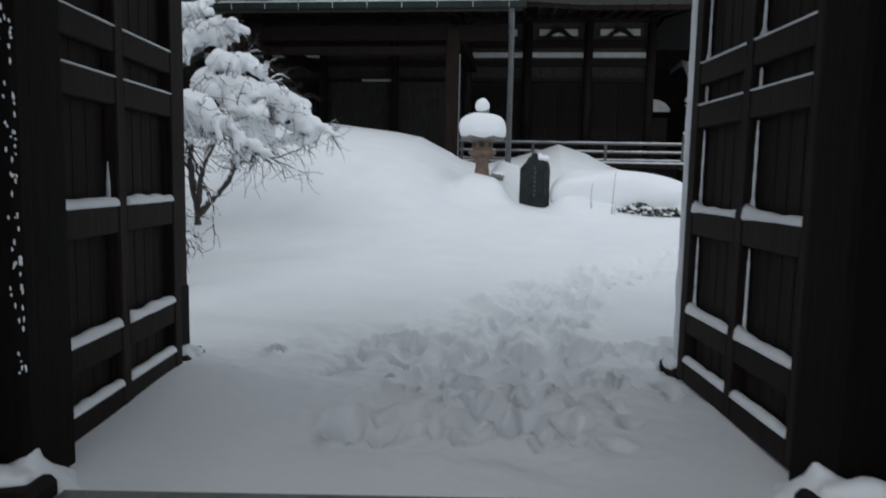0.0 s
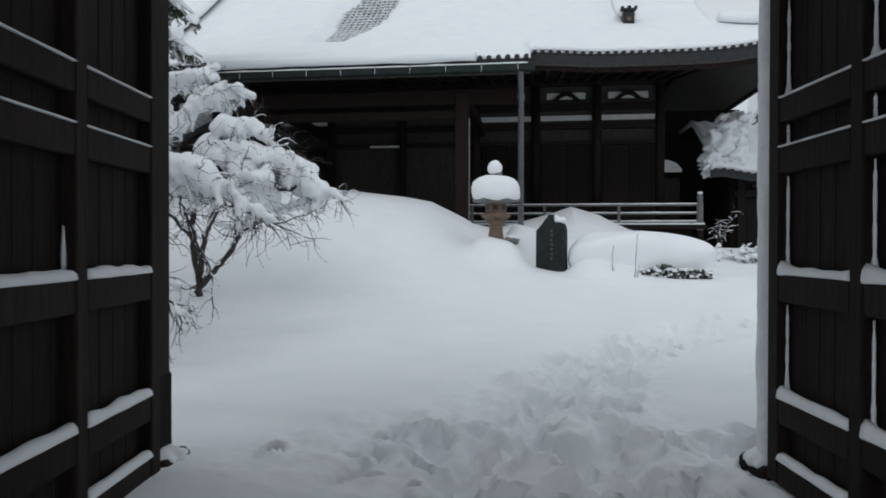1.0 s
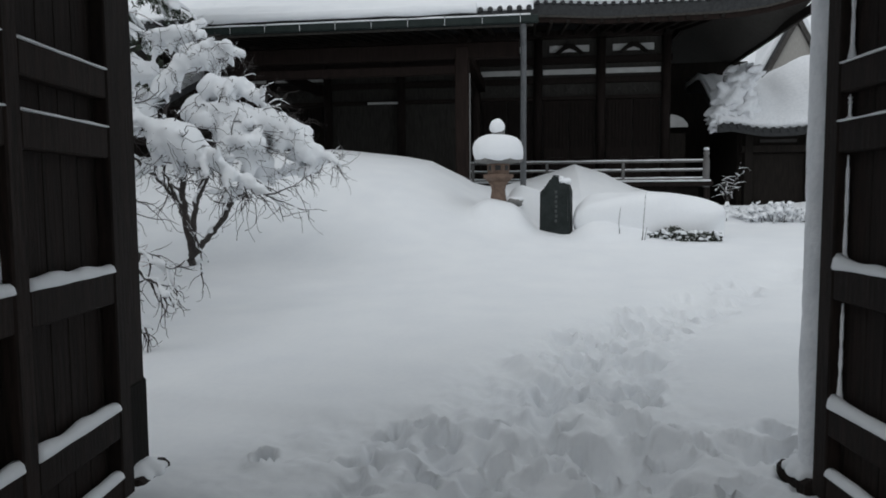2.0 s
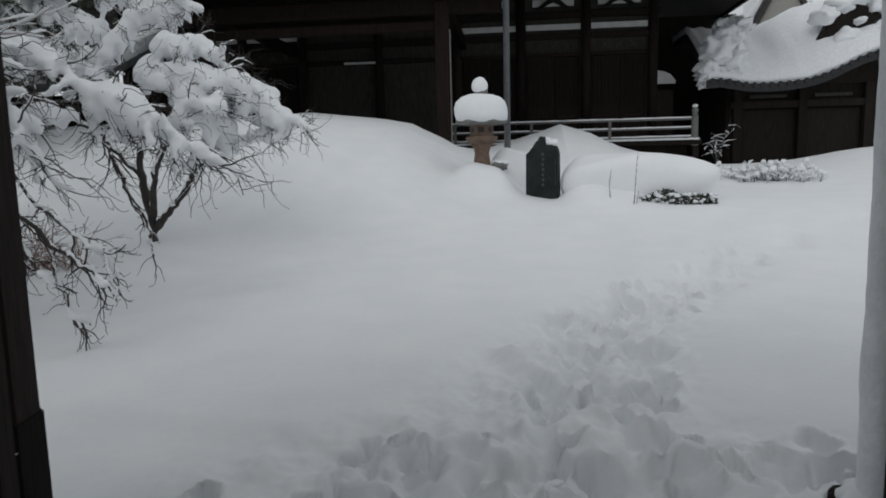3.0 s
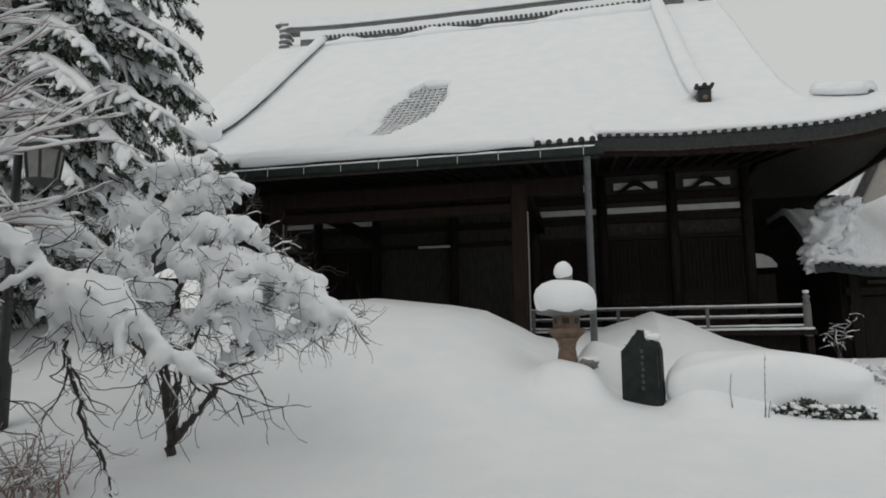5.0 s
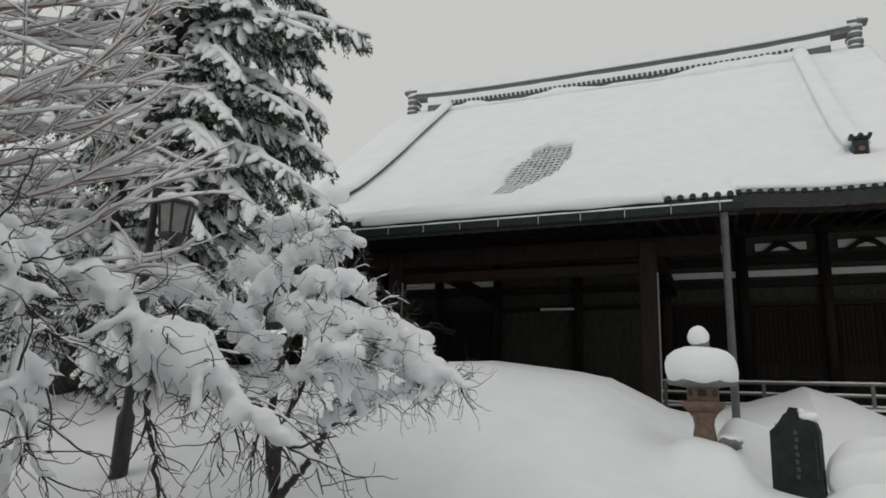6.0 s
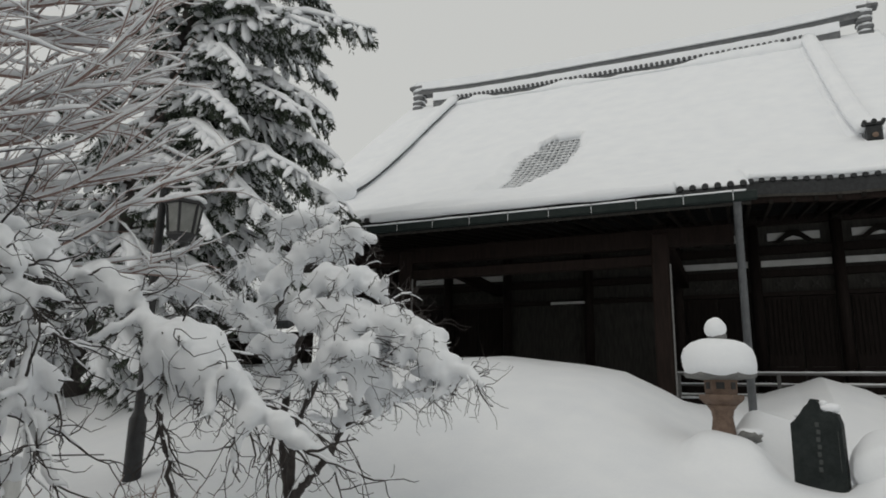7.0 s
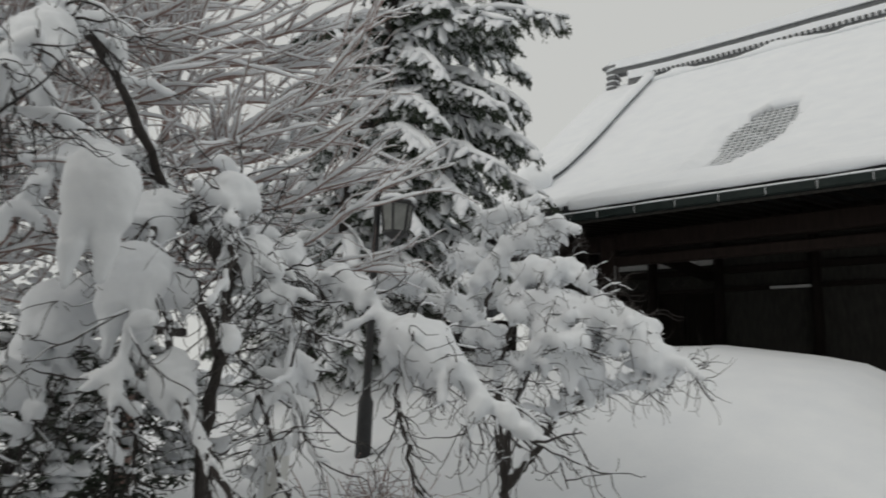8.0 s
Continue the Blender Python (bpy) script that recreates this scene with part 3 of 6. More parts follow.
def prof(y):
    y = RIDGE - abs(RIDGE - y) if y > RIDGE else y
    a = np.array(PY)
    i = int(np.clip(np.searchsorted(a, y) - 1, 0, len(a) - 2))
    t = (y - a[i]) / (a[i + 1] - a[i])
    sl = np.gradient(np.array(PZ), a)
    h = a[i + 1] - a[i]
    return float((2 * t ** 3 - 3 * t * t + 1) * PZ[i] + (t ** 3 - 2 * t * t + t) * h * sl[i] + (-2 * t ** 3 + 3 * t * t) * PZ[i + 1] + (t ** 3 - t * t) * h * sl[i + 1])


def roof_z(x, y):
    d = EH - abs(x - CX)
    z = prof(y)
    if abs(x - CX) > GH - 0.01:
        z = min(z, prof(EAVE + max(d, 0)))
    flare = max(0.0, (abs(x - CX) - 11.5) / 4.4) ** 3 * 0.60 * max(0.0, 1 - max(0, min(y - EAVE, 2 * RIDGE - EAVE - y)) / 5)
    return z + flare - 0.14 * float(step(6.4, 9.0, abs(x - CX))) * max(0.0, 1 - max(0.0, y - EAVE) / 6)


def in_roof(x, y):
    return abs(x - CX) < EH and (EAVE < y < 2 * RIDGE - EAVE or (KOHAI < y <= EAVE and abs(x - CX) < KH))


def patch(x, y, grow=0.0):
    """The bare streak from which the snow has slid."""
    if not 28.6 - grow < y < 35.1 + 0.35 * wob(x, 1, 1.2) + grow:
        return False
    lo = np.interp(y, [28.6, 31.5, 33.4, 35.2], [-9.15, -9.25, -9.25, -8.2]) + 0.28 * wob(x, y, 1.3, 6) - grow
    hi = np.interp(y, [28.6, 31, 33, 35.2], [-8.45, -7.45, -6.95, -6.8]) + 0.15 * wob(x, y, 1.1, 9) + grow
    return lo < x < hi


def build_hall():
    hall = thing("temple_hall", (CX, WALL, 0.6), "large dark timber temple hall under a sweeping snow-laden tile roof", "temple")
    edges = [CX - EH, CX - GH - 0.01, CX - GH + 0.01, CX - KH, CX + KH, CX + GH - 0.01, CX + GH + 0.01, CX + EH]
    xs = sorted(set(edges) | {round(CX - EH + 0.6 * k, 3) for k in range(1, 53)})
    ys = sorted({KOHAI, EAVE, RIDGE, 2 * RIDGE - EAVE} | {round(KOHAI + 0.55 * k, 3) for k in range(1, 66) if KOHAI + 0.55 * k < 2 * RIDGE - EAVE - 0.1})
    roof = part("roof", Geo().slab(xs, ys, lambda x, y: roof_z(x, y), lambda x, y: roof_z(x, y) - 0.42, in_roof), EAVETILE, hall, "dark tile roof of the hall")
    part("soffit", Geo().slab(xs, ys, lambda x, y: roof_z(x, y) - 0.425, lambda x, y: roof_z(x, y) - 0.50,
                              lambda x, y: in_roof(x, y) and y < 36 or abs(x - CX) > 11 and in_roof(x, y)), SOFFIT, roof, "dark boarded eaves")
    # snow load, thinner at the eaves
    xf = sorted(set(edges) | {round(CX - EH + 0.12 + 0.19 * k, 3) for k in range(0, 167) if 0.19 * k < 2 * EH - 0.15})
    yf = sorted({KOHAI + 0.04, EAVE, EAVE + 0.04, RIDGE} | {round(KOHAI + 0.2 + 0.21 * k, 3) for k in range(0, 100)})

    def depth(x, y):
        lip = min(1.0, max(0.0, (y - (KOHAI if abs(x - CX) < KH else EAVE)) / 0.8))
        q = abs(x - CX) / KH
        bare = 1.0 if q > 1 else 1.0 - 0.75 * step(0.70, 0.9, q) * (1 - step(KOHAI + 0.3, KOHAI + 1.6, y))
        d = (0.16 + 0.30 * math.sqrt(lip)) * float(bare) + 0.06 * wob(x, y, 0.6, 3) + 0.03 * wob(x, y, 1.9, 8)
        side = min(1.0, (EH - abs(x - CX)) / 0.6)
        if y < 34.2:
            d *= 0.3 if patch(x, y, 0.22) else (0.6 if patch(x, y, 0.5) else 1.0)
        return max(0.035, d * (0.4 + 0.6 * side))

    part("roof_snow", Geo().slab(xf, yf, lambda x, y: roof_z(x, y) + depth(x, y), lambda x, y: roof_z(x, y) + 0.012,
                                 lambda x, y: in_roof(x, y) and not patch(x, y)), SNOW, hall, "thick white snow blanket with a bare slid streak", smooth=True)
    # tiles in the bare streak
    bx, by = [-9.9 + 0.15 * k for k in range(24)], [28.2 + 0.2 * k for k in range(39)]
    part("bare_tiles", Geo().slab(bx, by, lambda x, y: roof_z(x, y) + 0.011, lambda x, y: roof_z(x, y) + 0.004, lambda x, y: patch(x, y, 0.2)), DUSTED, roof, "bare grey tiles dusted with snow")
    course, cover = Geo(), Geo()
    for k in range(13):
        x = -9.8 + k * 0.26
        pts = [(x, y, roof_z(x, y) + 0.03) for y in np.arange(28.2, 36.0, 0.3)]
        pts = [p for p in pts if patch(p[0], p[1], 0.15)]
        if len(pts) > 1:
            cover.tube(pts, [0.075] * len(pts), 8)
    for k in range(26):
        y = 28.2 + k * 0.30
        pts = [(x, y + 0.03 * wob(x, y, 4), roof_z(x, y) + 0.035) for x in np.arange(-9.8, -6.4, 0.065) if patch(x, y, 0.15)]
        if len(pts) > 1:
            course.tube(pts, [], 6, squash=[(0.146 + 0.045 * wob(p[0], p[1], 2.2), 0.065 + 0.03 * wob(p[0], p[1], 1.7)) for p in pts])
    part("tile_course", cover, DUSTED, roof)
    part("tile_snow", course, SNOW_ROUGH, roof, smooth=True)
    # round tile ends along the eaves
    disc = Geo().tube([(0, 0, 0), (0, 0.05, 0), (0, 0.4, 0.12)], [0.07, 0.085, 0.085], 12).mesh("eave_tile", EAVETILE)
    n = int(2 * KH / 0.30)
    off = Vector(world_of(hall).translation)
    for k in range(n + 1):
        x = CX - KH + 0.06 + k * 0.30
        covered = abs(x - CX) < KH * (0.70 + 0.05 * wob(x, 0, 0.9))
        share("eave_tile", disc, roof, Vector((x, KOHAI - (0.02 if covered else 0.07), prof(KOHAI) + (-0.02 if covered else 0.05))) - off)
    for k in range(int((EH - KH) / 0.30)):
        for s in (-1, 1):
            x = CX + s * (KH + 0.15 + k * 0.30)
            share("eave_tile", disc, roof, Vector((x, EAVE - 0.07, roof_z(x, EAVE) + 0.03)) - off)
    lip = [(CX - KH * 0.72 + KH * 1.44 * i / 80, KOHAI - 0.06, prof(KOHAI) + 0.08) for i in range(81)]
    part("eave_snow", Geo().tube(lip, [], 9, squash=[(0.13 + 0.02 * wob(p[0], 0, 2.1), 0.18 + 0.05 * wob(p[0], 3, 0.9)) for p in lip], under=0.75), SNOW, roof, smooth=True)
    for s in (-1, 1):
        lip = [(CX + s * (KH + 0.1 + (EH - KH - 0.4) * i / 60), EAVE - 0.01, 0) for i in range(61)]
        lip = [(p[0], p[1], roof_z(p[0], EAVE) + 0.13) for p in lip]
        part("eave_snow", Geo().tube(lip, [], 9, squash=[(0.10 + 0.02 * wob(p[0], 0, 2.1), 0.14 + 0.04 * wob(p[0], 3, 0.9)) for p in lip], under=0.4), SNOW, roof, smooth=True)
    # fascia boards under the tile edge
    for x0, x1, y in ((CX - EH + 0.1, CX - KH - 0.02, EAVE), (CX + KH + 0.02, CX + EH - 0.1, EAVE)):
        m = 16
        pts = [(x0 + (x1 - x0) * i / m, y + 0.10, roof_z(x0 + (x1 - x0) * i / m, y) - 0.5) for i in range(m + 1)]
        vs = [(p[0], p[1] + dy, p[2] + dz) for p in pts for dy, dz in ((-0.06, -0.17), (-0.06, 0.17), (0.06, 0.17), (0.06, -0.17))]
        fs = [(4 * i + k, 4 * i + (k + 1) % 4, 4 * i + 4 + (k + 1) % 4, 4 * i + 4 + k) for i in range(m) for k in range(4)]
        g = Geo().add(vs, fs + [(3, 2, 1, 0), (4 * m, 4 * m + 1, 4 * m + 2, 4 * m + 3)])
        part("fascia", g, PORCHWOOD, roof)
    for x in (CX + EH - 0.12, CX - EH + 0.12):
        part("fascia", Geo().box((x, RIDGE, 8.25), (0.12, 2 * (RIDGE - EAVE) - 0.4, 0.34)), HALLWOOD, roof)
    # rafters
    raf = Geo().box((0, 0, 0), (0.11, 7.4, 0.14), pose(0, 0, 0, 9.5)).mesh("rafter", HALLWOOD)
    for k in range(44):
        x = CX - 12.9 + k * 0.6
        share("rafter", raf, roof, Vector((x, EAVE + 3.6, 8.55)) - off)
    # gutter with straps and the down pipe
    gut = part("gutter", Geo().box((CX, KOHAI - 0.10, 7.05), (2 * KH + 0.3, 0.17, 0.24), None, 0.03), GUTTER, hall, "dark green copper gutter with snow on its lip")
    part("gutter_snow", Geo().tube([(CX - KH - 0.1 + i * 0.25, KOHAI - 0.11, 7.165) for i in range(51)], [], 8,
                                   squash=[(0.085, 0.05 + 0.03 * wob(i * 0.3, 0, 1)) for i in range(51)]), SNOW, gut, smooth=True)
    for k in range(11):
        part("strap", Geo().box((CX - KH + 0.4 + k * 1.17, KOHAI - 0.195, 7.07), (0.02, 0.012, 0.26), None, 0.003), CARVED, gut)
        part("icicle", Geo().tube([(CX - KH + 0.4 + k * 1.17, KOHAI - 0.20, 7.14), (CX - KH + 0.4 + k * 1.17, KOHAI - 0.20, 6.92)], [0.009, 0.005], 6), SNOW_ROUGH, gut)
    part("down_pipe", Geo().tube([(-0.57, KOHAI - 0.05, 6.95), (-0.57, 23.3, 6.6), (-0.57, 24.0, 6.2), (-0.57, 24.0, 1.0)], [0.10, 0.10, 0.10, 0.10], 12), PIPE, hall,
         "pale grey metal down pipe", smooth=True)
    # ridge: two dark tile bands with snow between and on top, swept up at its ends
    sweep = lambda x: 0.30 * (abs(x - CX) / 13.0) ** 4
    rx = [CX - 13.0 + 26.0 * i / 40 for i in range(41)]
    ridge = part("ridge", Geo(), TILE, hall, "stacked tile ridge capped with snow")
    for z0, z1, w, mat, nm in ((20.35, 21.05, 0.8, RIDGETILE, "band"), (21.05, 21.60, 0.90, SNOW, "band_snow"), (21.60, 21.95, 0.62, RIDGETILE, "cap"), (21.95, 22.46, 0.86, SNOW, "cap_snow")):
        g = Geo()
        use = rx if nm in ("cap", "cap_snow") else rx[2:-2]
        sec = [[(x, RIDGE - w / 2, z0 + sweep(x)), (x, RIDGE - w / 2, z1 + sweep(x) + (0.06 * wob(x, 1, 0.8) if mat is SNOW else 0)),
                (x, RIDGE + w / 2, z1 + sweep(x)), (x, RIDGE + w / 2, z0 + sweep(x))] for x in use]
        vs = [p for s4 in sec for p in s4]
        fs = [(4 * i + k, 4 * i + (k + 1) % 4, 4 * i + 4 + (k + 1) % 4, 4 * i + 4 + k) for i in range(len(sec) - 1) for k in range(4)]
        fs += [(3, 2, 1, 0), tuple(len(vs) - 4 + k for k in range(4))]
        g.add(vs, fs)
        part(nm, g, mat, ridge)
    part("ridge_drift", Geo().tube([(CX - 10.0 + 0.25 * i, RIDGE - 0.55, 20.42) for i in range(81)], [], 9,
                                   squash=[(0.45, max(0.12, 0.42 + 0.55 * wob(i * 0.25, 2, 0.33) + 0.12 * wob(i, 1, 0.4))) for i in range(81)]), SNOW, ridge, smooth=True)
    knob = Geo().tube([(0, 0, 0), (0, 0.3, 0)], [0.10, 0.10], 8).mesh("ridge_tile", TILE)
    for k in range(70):
        x = CX - 10.2 + k * 0.295
        share("ridge_tile", knob, ridge, Vector((x, RIDGE - 0.55, 21.12 + sweep(x))) - off)
    for s in (-1, 1):
        for i, (z, w) in enumerate(((20.6, 0.9), (20.98, 0.7), (21.36, 0.85), (21.74, 0.65), (22.1, 0.9))):
            part("ridge_end", Geo().box((CX + s * (12.85 + 0.05 * (i % 2)), RIDGE, z + 0.3), (0.7, w, 0.24), None, 0.05), RIDGETILE, ridge)
        part("ridge_horn", Geo().box((CX + s * 13.0, RIDGE, 22.48), (1.1, 0.6, 0.22), None, 0.05), RIDGETILE, ridge)
        g = Geo()
        for i, z in enumerate((20.78, 21.16, 21.54, 21.92)):
            g.blob((CX + s * 12.9, RIDGE, z + 0.3), (0.42, 0.45, 0.10), 10, 5, 0.3, 2, i)
        g.blob((CX + s * 12.95, RIDGE, 22.64), (0.6, 0.34, 0.12), 10, 5, 0.3, 2, 9)
        part("ridge_end_snow", g, SNOW, ridge, smooth=True)
    # descending ribs with their end tiles
    for s in (-1, 1):
        x = CX + s * 10.25
        yy = [29.8 + (42.6 - 29.8) * i / 24 for i in range(25)]
        vs, fs = [], []
        for y in yy:
            z = roof_z(x, y)
            vs += [(x - 0.24, y, z), (x - 0.24, y, z + 0.82), (x + 0.24, y, z + 0.82), (x + 0.24, y, z)]
        for i in range(24):
            fs += [(4 * i + k, 4 * i + (k + 1) % 4, 4 * i + 4 + (k + 1) % 4, 4 * i + 4 + k) for k in range(4)]
        fs += [(3, 2, 1, 0), (96, 97, 98, 99)]
        rib = part("rib", Geo().add(vs, fs), TILE, hall, "descending tile rib under snow")
        part("rib_snow", Geo().tube([(x - s * 0.05, y, roof_z(x, y) + 0.74) for y in yy], [], 10,
                                    squash=[(0.40, 0.34 + 0.06 * wob(y, s, 1))for y in yy]), SNOW, rib, smooth=True)
        if s > 0:
            part("rib_drift", Geo().tube([(x - 0.12, y, roof_z(x, y) + 0.2) for y in yy[1:]], [], 10,
                                         squash=[(0.62, 0.42 + 0.06 * wob(y, s, 1)) for y in yy[1:]]), SNOW, rib, smooth=True)
        z = roof_z(x, 29.7)
        g = Geo().box((x, 29.6, z + 0.60), (0.46, 0.26, 0.56), None, 0.05).box((x, 29.5, z + 0.90), (0.58, 0.20, 0.10), None, 0.04)
        for o, r0 in ((-0.27, 0.07), (0.27, 0.07), (0.0, 0.085)):
            g.tube([(x + o, 29.4, z + 0.97), (x + o, 29.7, z + 0.97)], [r0, r0], 8)
        part("end_tile", g, EAVETILE, rib, "dark demon-face end tile")
        if s < 0:
            part("end_snow", Geo().blob((x, 29.6, z + 0.75), (0.75, 0.6, 0.75), 18, 12, 0.3, 1.4, 4), SNOW, rib, "drift burying the end tile", smooth=True)
        part("crest", Geo().tube([(x, 29.43, z + 0.50), (x, 29.40, z + 0.50)], [0.09, 0.09], 12), LANTERN, rib, "worn gilt crest disc")
    # hip ribs out to the corners
    for s in (-1, 1):
        pts = [(CX + s * (EH - d), EAVE + d, roof_z(CX + s * (EH - d), EAVE + d)) for d in np.linspace(1.15, 2.4, 7)]
        hip = part("hip_rib", Geo().tube([(p[0], p[1], p[2] + 0.3) for p in pts], [0.26] * 7, 8), TILE, hall)
        part("hip_snow", Geo().tube([(p[0], p[1], p[2] + 0.45) for p in pts], [], 10, squash=[(0.46, 0.42)] * 7), SNOW, hip, smooth=True)
    # gable triangles
    for s in (-1, 1):
        poly = [(y, roof_z(CX + s * (GH - 0.2), y) - 0.3) for y in np.linspace(30.5, 55.5, 21)]
        poly = poly + [(55.5, 9.0), (30.5, 9.0)]
        m = Matrix(((0, 1, 0, CX + s * (GH - 0.6)), (1, 0, 0, 0), (0, 0, 1, 0), (0, 0, 0, 1)))
        part("gable_wall", Geo().prism(poly, -0.08, 0.08, m), HALLWOOD, hall)
    # body
    cols = [5.75, 2.85, -0.02, -2.9, -6.5, -10.1, -12.98, -15.85, -18.75]
    # paler boards brighten the shaded bay by colour
    part("front_wall", Geo().box((CX, WALL + 0.32, 5.7), (24.6, 0.2, 7.0)), SOFFIT, hall)
    for s in (-1, 1):
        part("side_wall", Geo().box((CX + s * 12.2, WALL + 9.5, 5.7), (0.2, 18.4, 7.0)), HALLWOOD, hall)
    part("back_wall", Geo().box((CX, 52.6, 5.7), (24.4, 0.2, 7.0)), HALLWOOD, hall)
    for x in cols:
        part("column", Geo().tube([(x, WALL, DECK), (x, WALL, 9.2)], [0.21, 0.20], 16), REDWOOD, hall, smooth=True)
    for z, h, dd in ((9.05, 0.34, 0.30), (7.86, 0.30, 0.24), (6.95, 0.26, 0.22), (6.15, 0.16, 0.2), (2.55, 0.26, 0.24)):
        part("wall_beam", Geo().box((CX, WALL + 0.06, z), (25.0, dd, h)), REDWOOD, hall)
    for a, b in zip(cols[1:], cols):
        if b - a > 3.2:
            continue
        x0, x1, xm = a + 0.23, b - 0.23, (a + b) / 2
        part("plaster_band", Geo().box((xm, WALL + 0.10, 7.36), (x1 - x0, 0.08, 0.24), None, 0.004), PLASTER, hall, "pale plaster band")
        part("plaster_panel", Geo().box((xm, WALL + 0.16, 8.42), (x1 - x0 - 0.6, 0.06, 0.30), None, 0.004), PLASTER, hall)
        frog = [(xm - 0.75, 8.2), (xm - 0.6, 8.26), (xm - 0.32, 8.5), (xm - 0.16, 8.62), (xm + 0.16, 8.62), (xm + 0.32, 8.5), (xm + 0.6, 8.26), (xm + 0.75, 8.2),
                (xm + 0.5, 8.14), (xm + 0.22, 8.34), (xm, 8.42), (xm - 0.22, 8.34), (xm - 0.5, 8.14)]
        part("frog_leg_strut", Geo().prism(frog[::-1], WALL + 0.02, WALL + 0.12), HALLWOOD, hall)
        for k in range(3):
            xx = xm + (k - 1) * 0.62
            g = Geo()
            for t in (45, -45):
                g.box((0, 0, 0), (0.40, 0.05, 0.07), pose(xx, WALL + 0.16, 6.55, 0, t, 0), 0.006)
            g.tube([(xx, WALL + 0.10, 6.55), (xx, WALL + 0.16, 6.55)], [0.07, 0.07], 8)
            part("carved_fret", g, CARVED, hall)
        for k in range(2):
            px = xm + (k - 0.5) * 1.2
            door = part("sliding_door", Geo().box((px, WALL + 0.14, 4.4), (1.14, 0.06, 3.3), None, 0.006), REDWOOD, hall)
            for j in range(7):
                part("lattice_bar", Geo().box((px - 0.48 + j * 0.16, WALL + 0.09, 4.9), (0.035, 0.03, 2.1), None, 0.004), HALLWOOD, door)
            part("sill_snow", Geo().box((px, WALL + 0.075, 3.42), (0.75, 0.02, 0.02), None, 0.005), CARVED, door)
    # wing wall at the deck's end
    part("wing_wall", Geo().box((6.25, WALL, 3.3), (0.78, 0.10, 2.3)), HALLWOOD, hall)
    part("wing_panel", Geo().prism([(5.95, 4.72), (6.72, 4.72), (6.72, 4.86), (6.5, 5.12), (6.2, 5.26), (5.95, 5.30)], WALL - 0.06, WALL + 0.03), PLASTER, hall, "pale plaster wing panel")
    # dark covered passage towards the entrance house
    part("passage_wall", Geo().box((8.2, 37.5, 4.3), (4.4, 0.2, 8.0)), HALLWOOD, hall, "dark boarded passage wall")
    # bracket row under the eaves
    for x in cols:
        g = Geo().box((x, WALL - 0.3, 8.95), (0.34, 0.9, 0.20)).box((x, WALL - 0.75, 9.18), (0.9, 0.26, 0.20)).box((x, WALL - 0.2, 9.2), (1.2, 0.26, 0.2))
        part("bracket", g, HALLWOOD, hall)
    # deck
    part("deck", Geo().box((CX, 31.95, DECK), (27.2, 3.2, 0.20)), REDWOOD, hall)
    part("deck_snow", Geo().tube([(7.0 - 0.25 * i, 30.42, DECK + 0.10) for i in range(40)], [], 8, squash=[(0.14, 0.07 + 0.03 * wob(i, 0, 0.7)) for i in range(40)]), SNOW, hall, smooth=True)
    part("deck_skirt", Geo().box((CX, 31.2, 1.2), (26.4, 0.12, 1.7)), HALLWOOD, hall)
    for k in range(10):
        part("deck_post", Geo().box((6.9 - k * 2.95, 30.6, 1.2), (0.22, 0.22, 1.7)), REDWOOD, hall)
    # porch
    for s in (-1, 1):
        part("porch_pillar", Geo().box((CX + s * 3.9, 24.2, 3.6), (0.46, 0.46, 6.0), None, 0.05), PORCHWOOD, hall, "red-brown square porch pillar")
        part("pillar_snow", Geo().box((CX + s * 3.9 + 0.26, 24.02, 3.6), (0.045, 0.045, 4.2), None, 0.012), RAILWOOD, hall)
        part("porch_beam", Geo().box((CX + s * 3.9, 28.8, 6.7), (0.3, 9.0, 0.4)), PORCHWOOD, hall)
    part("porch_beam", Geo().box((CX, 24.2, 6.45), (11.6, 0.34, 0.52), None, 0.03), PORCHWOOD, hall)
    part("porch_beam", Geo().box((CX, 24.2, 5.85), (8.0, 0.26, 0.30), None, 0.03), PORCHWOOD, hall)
    part("name_board", Geo().box((-7.35, WALL - 0.2, 6.1), (1.45, 0.08, 0.11), None, 0.01), PLASTER, hall, "pale board over the entrance")
    for k in range(5):
        part("stair", Geo().box((CX, 29.6 - k * 0.36, DECK - 0.2 - k * 0.22), (6.6, 0.42, 0.2)), REDWOOD, hall)
    return hall


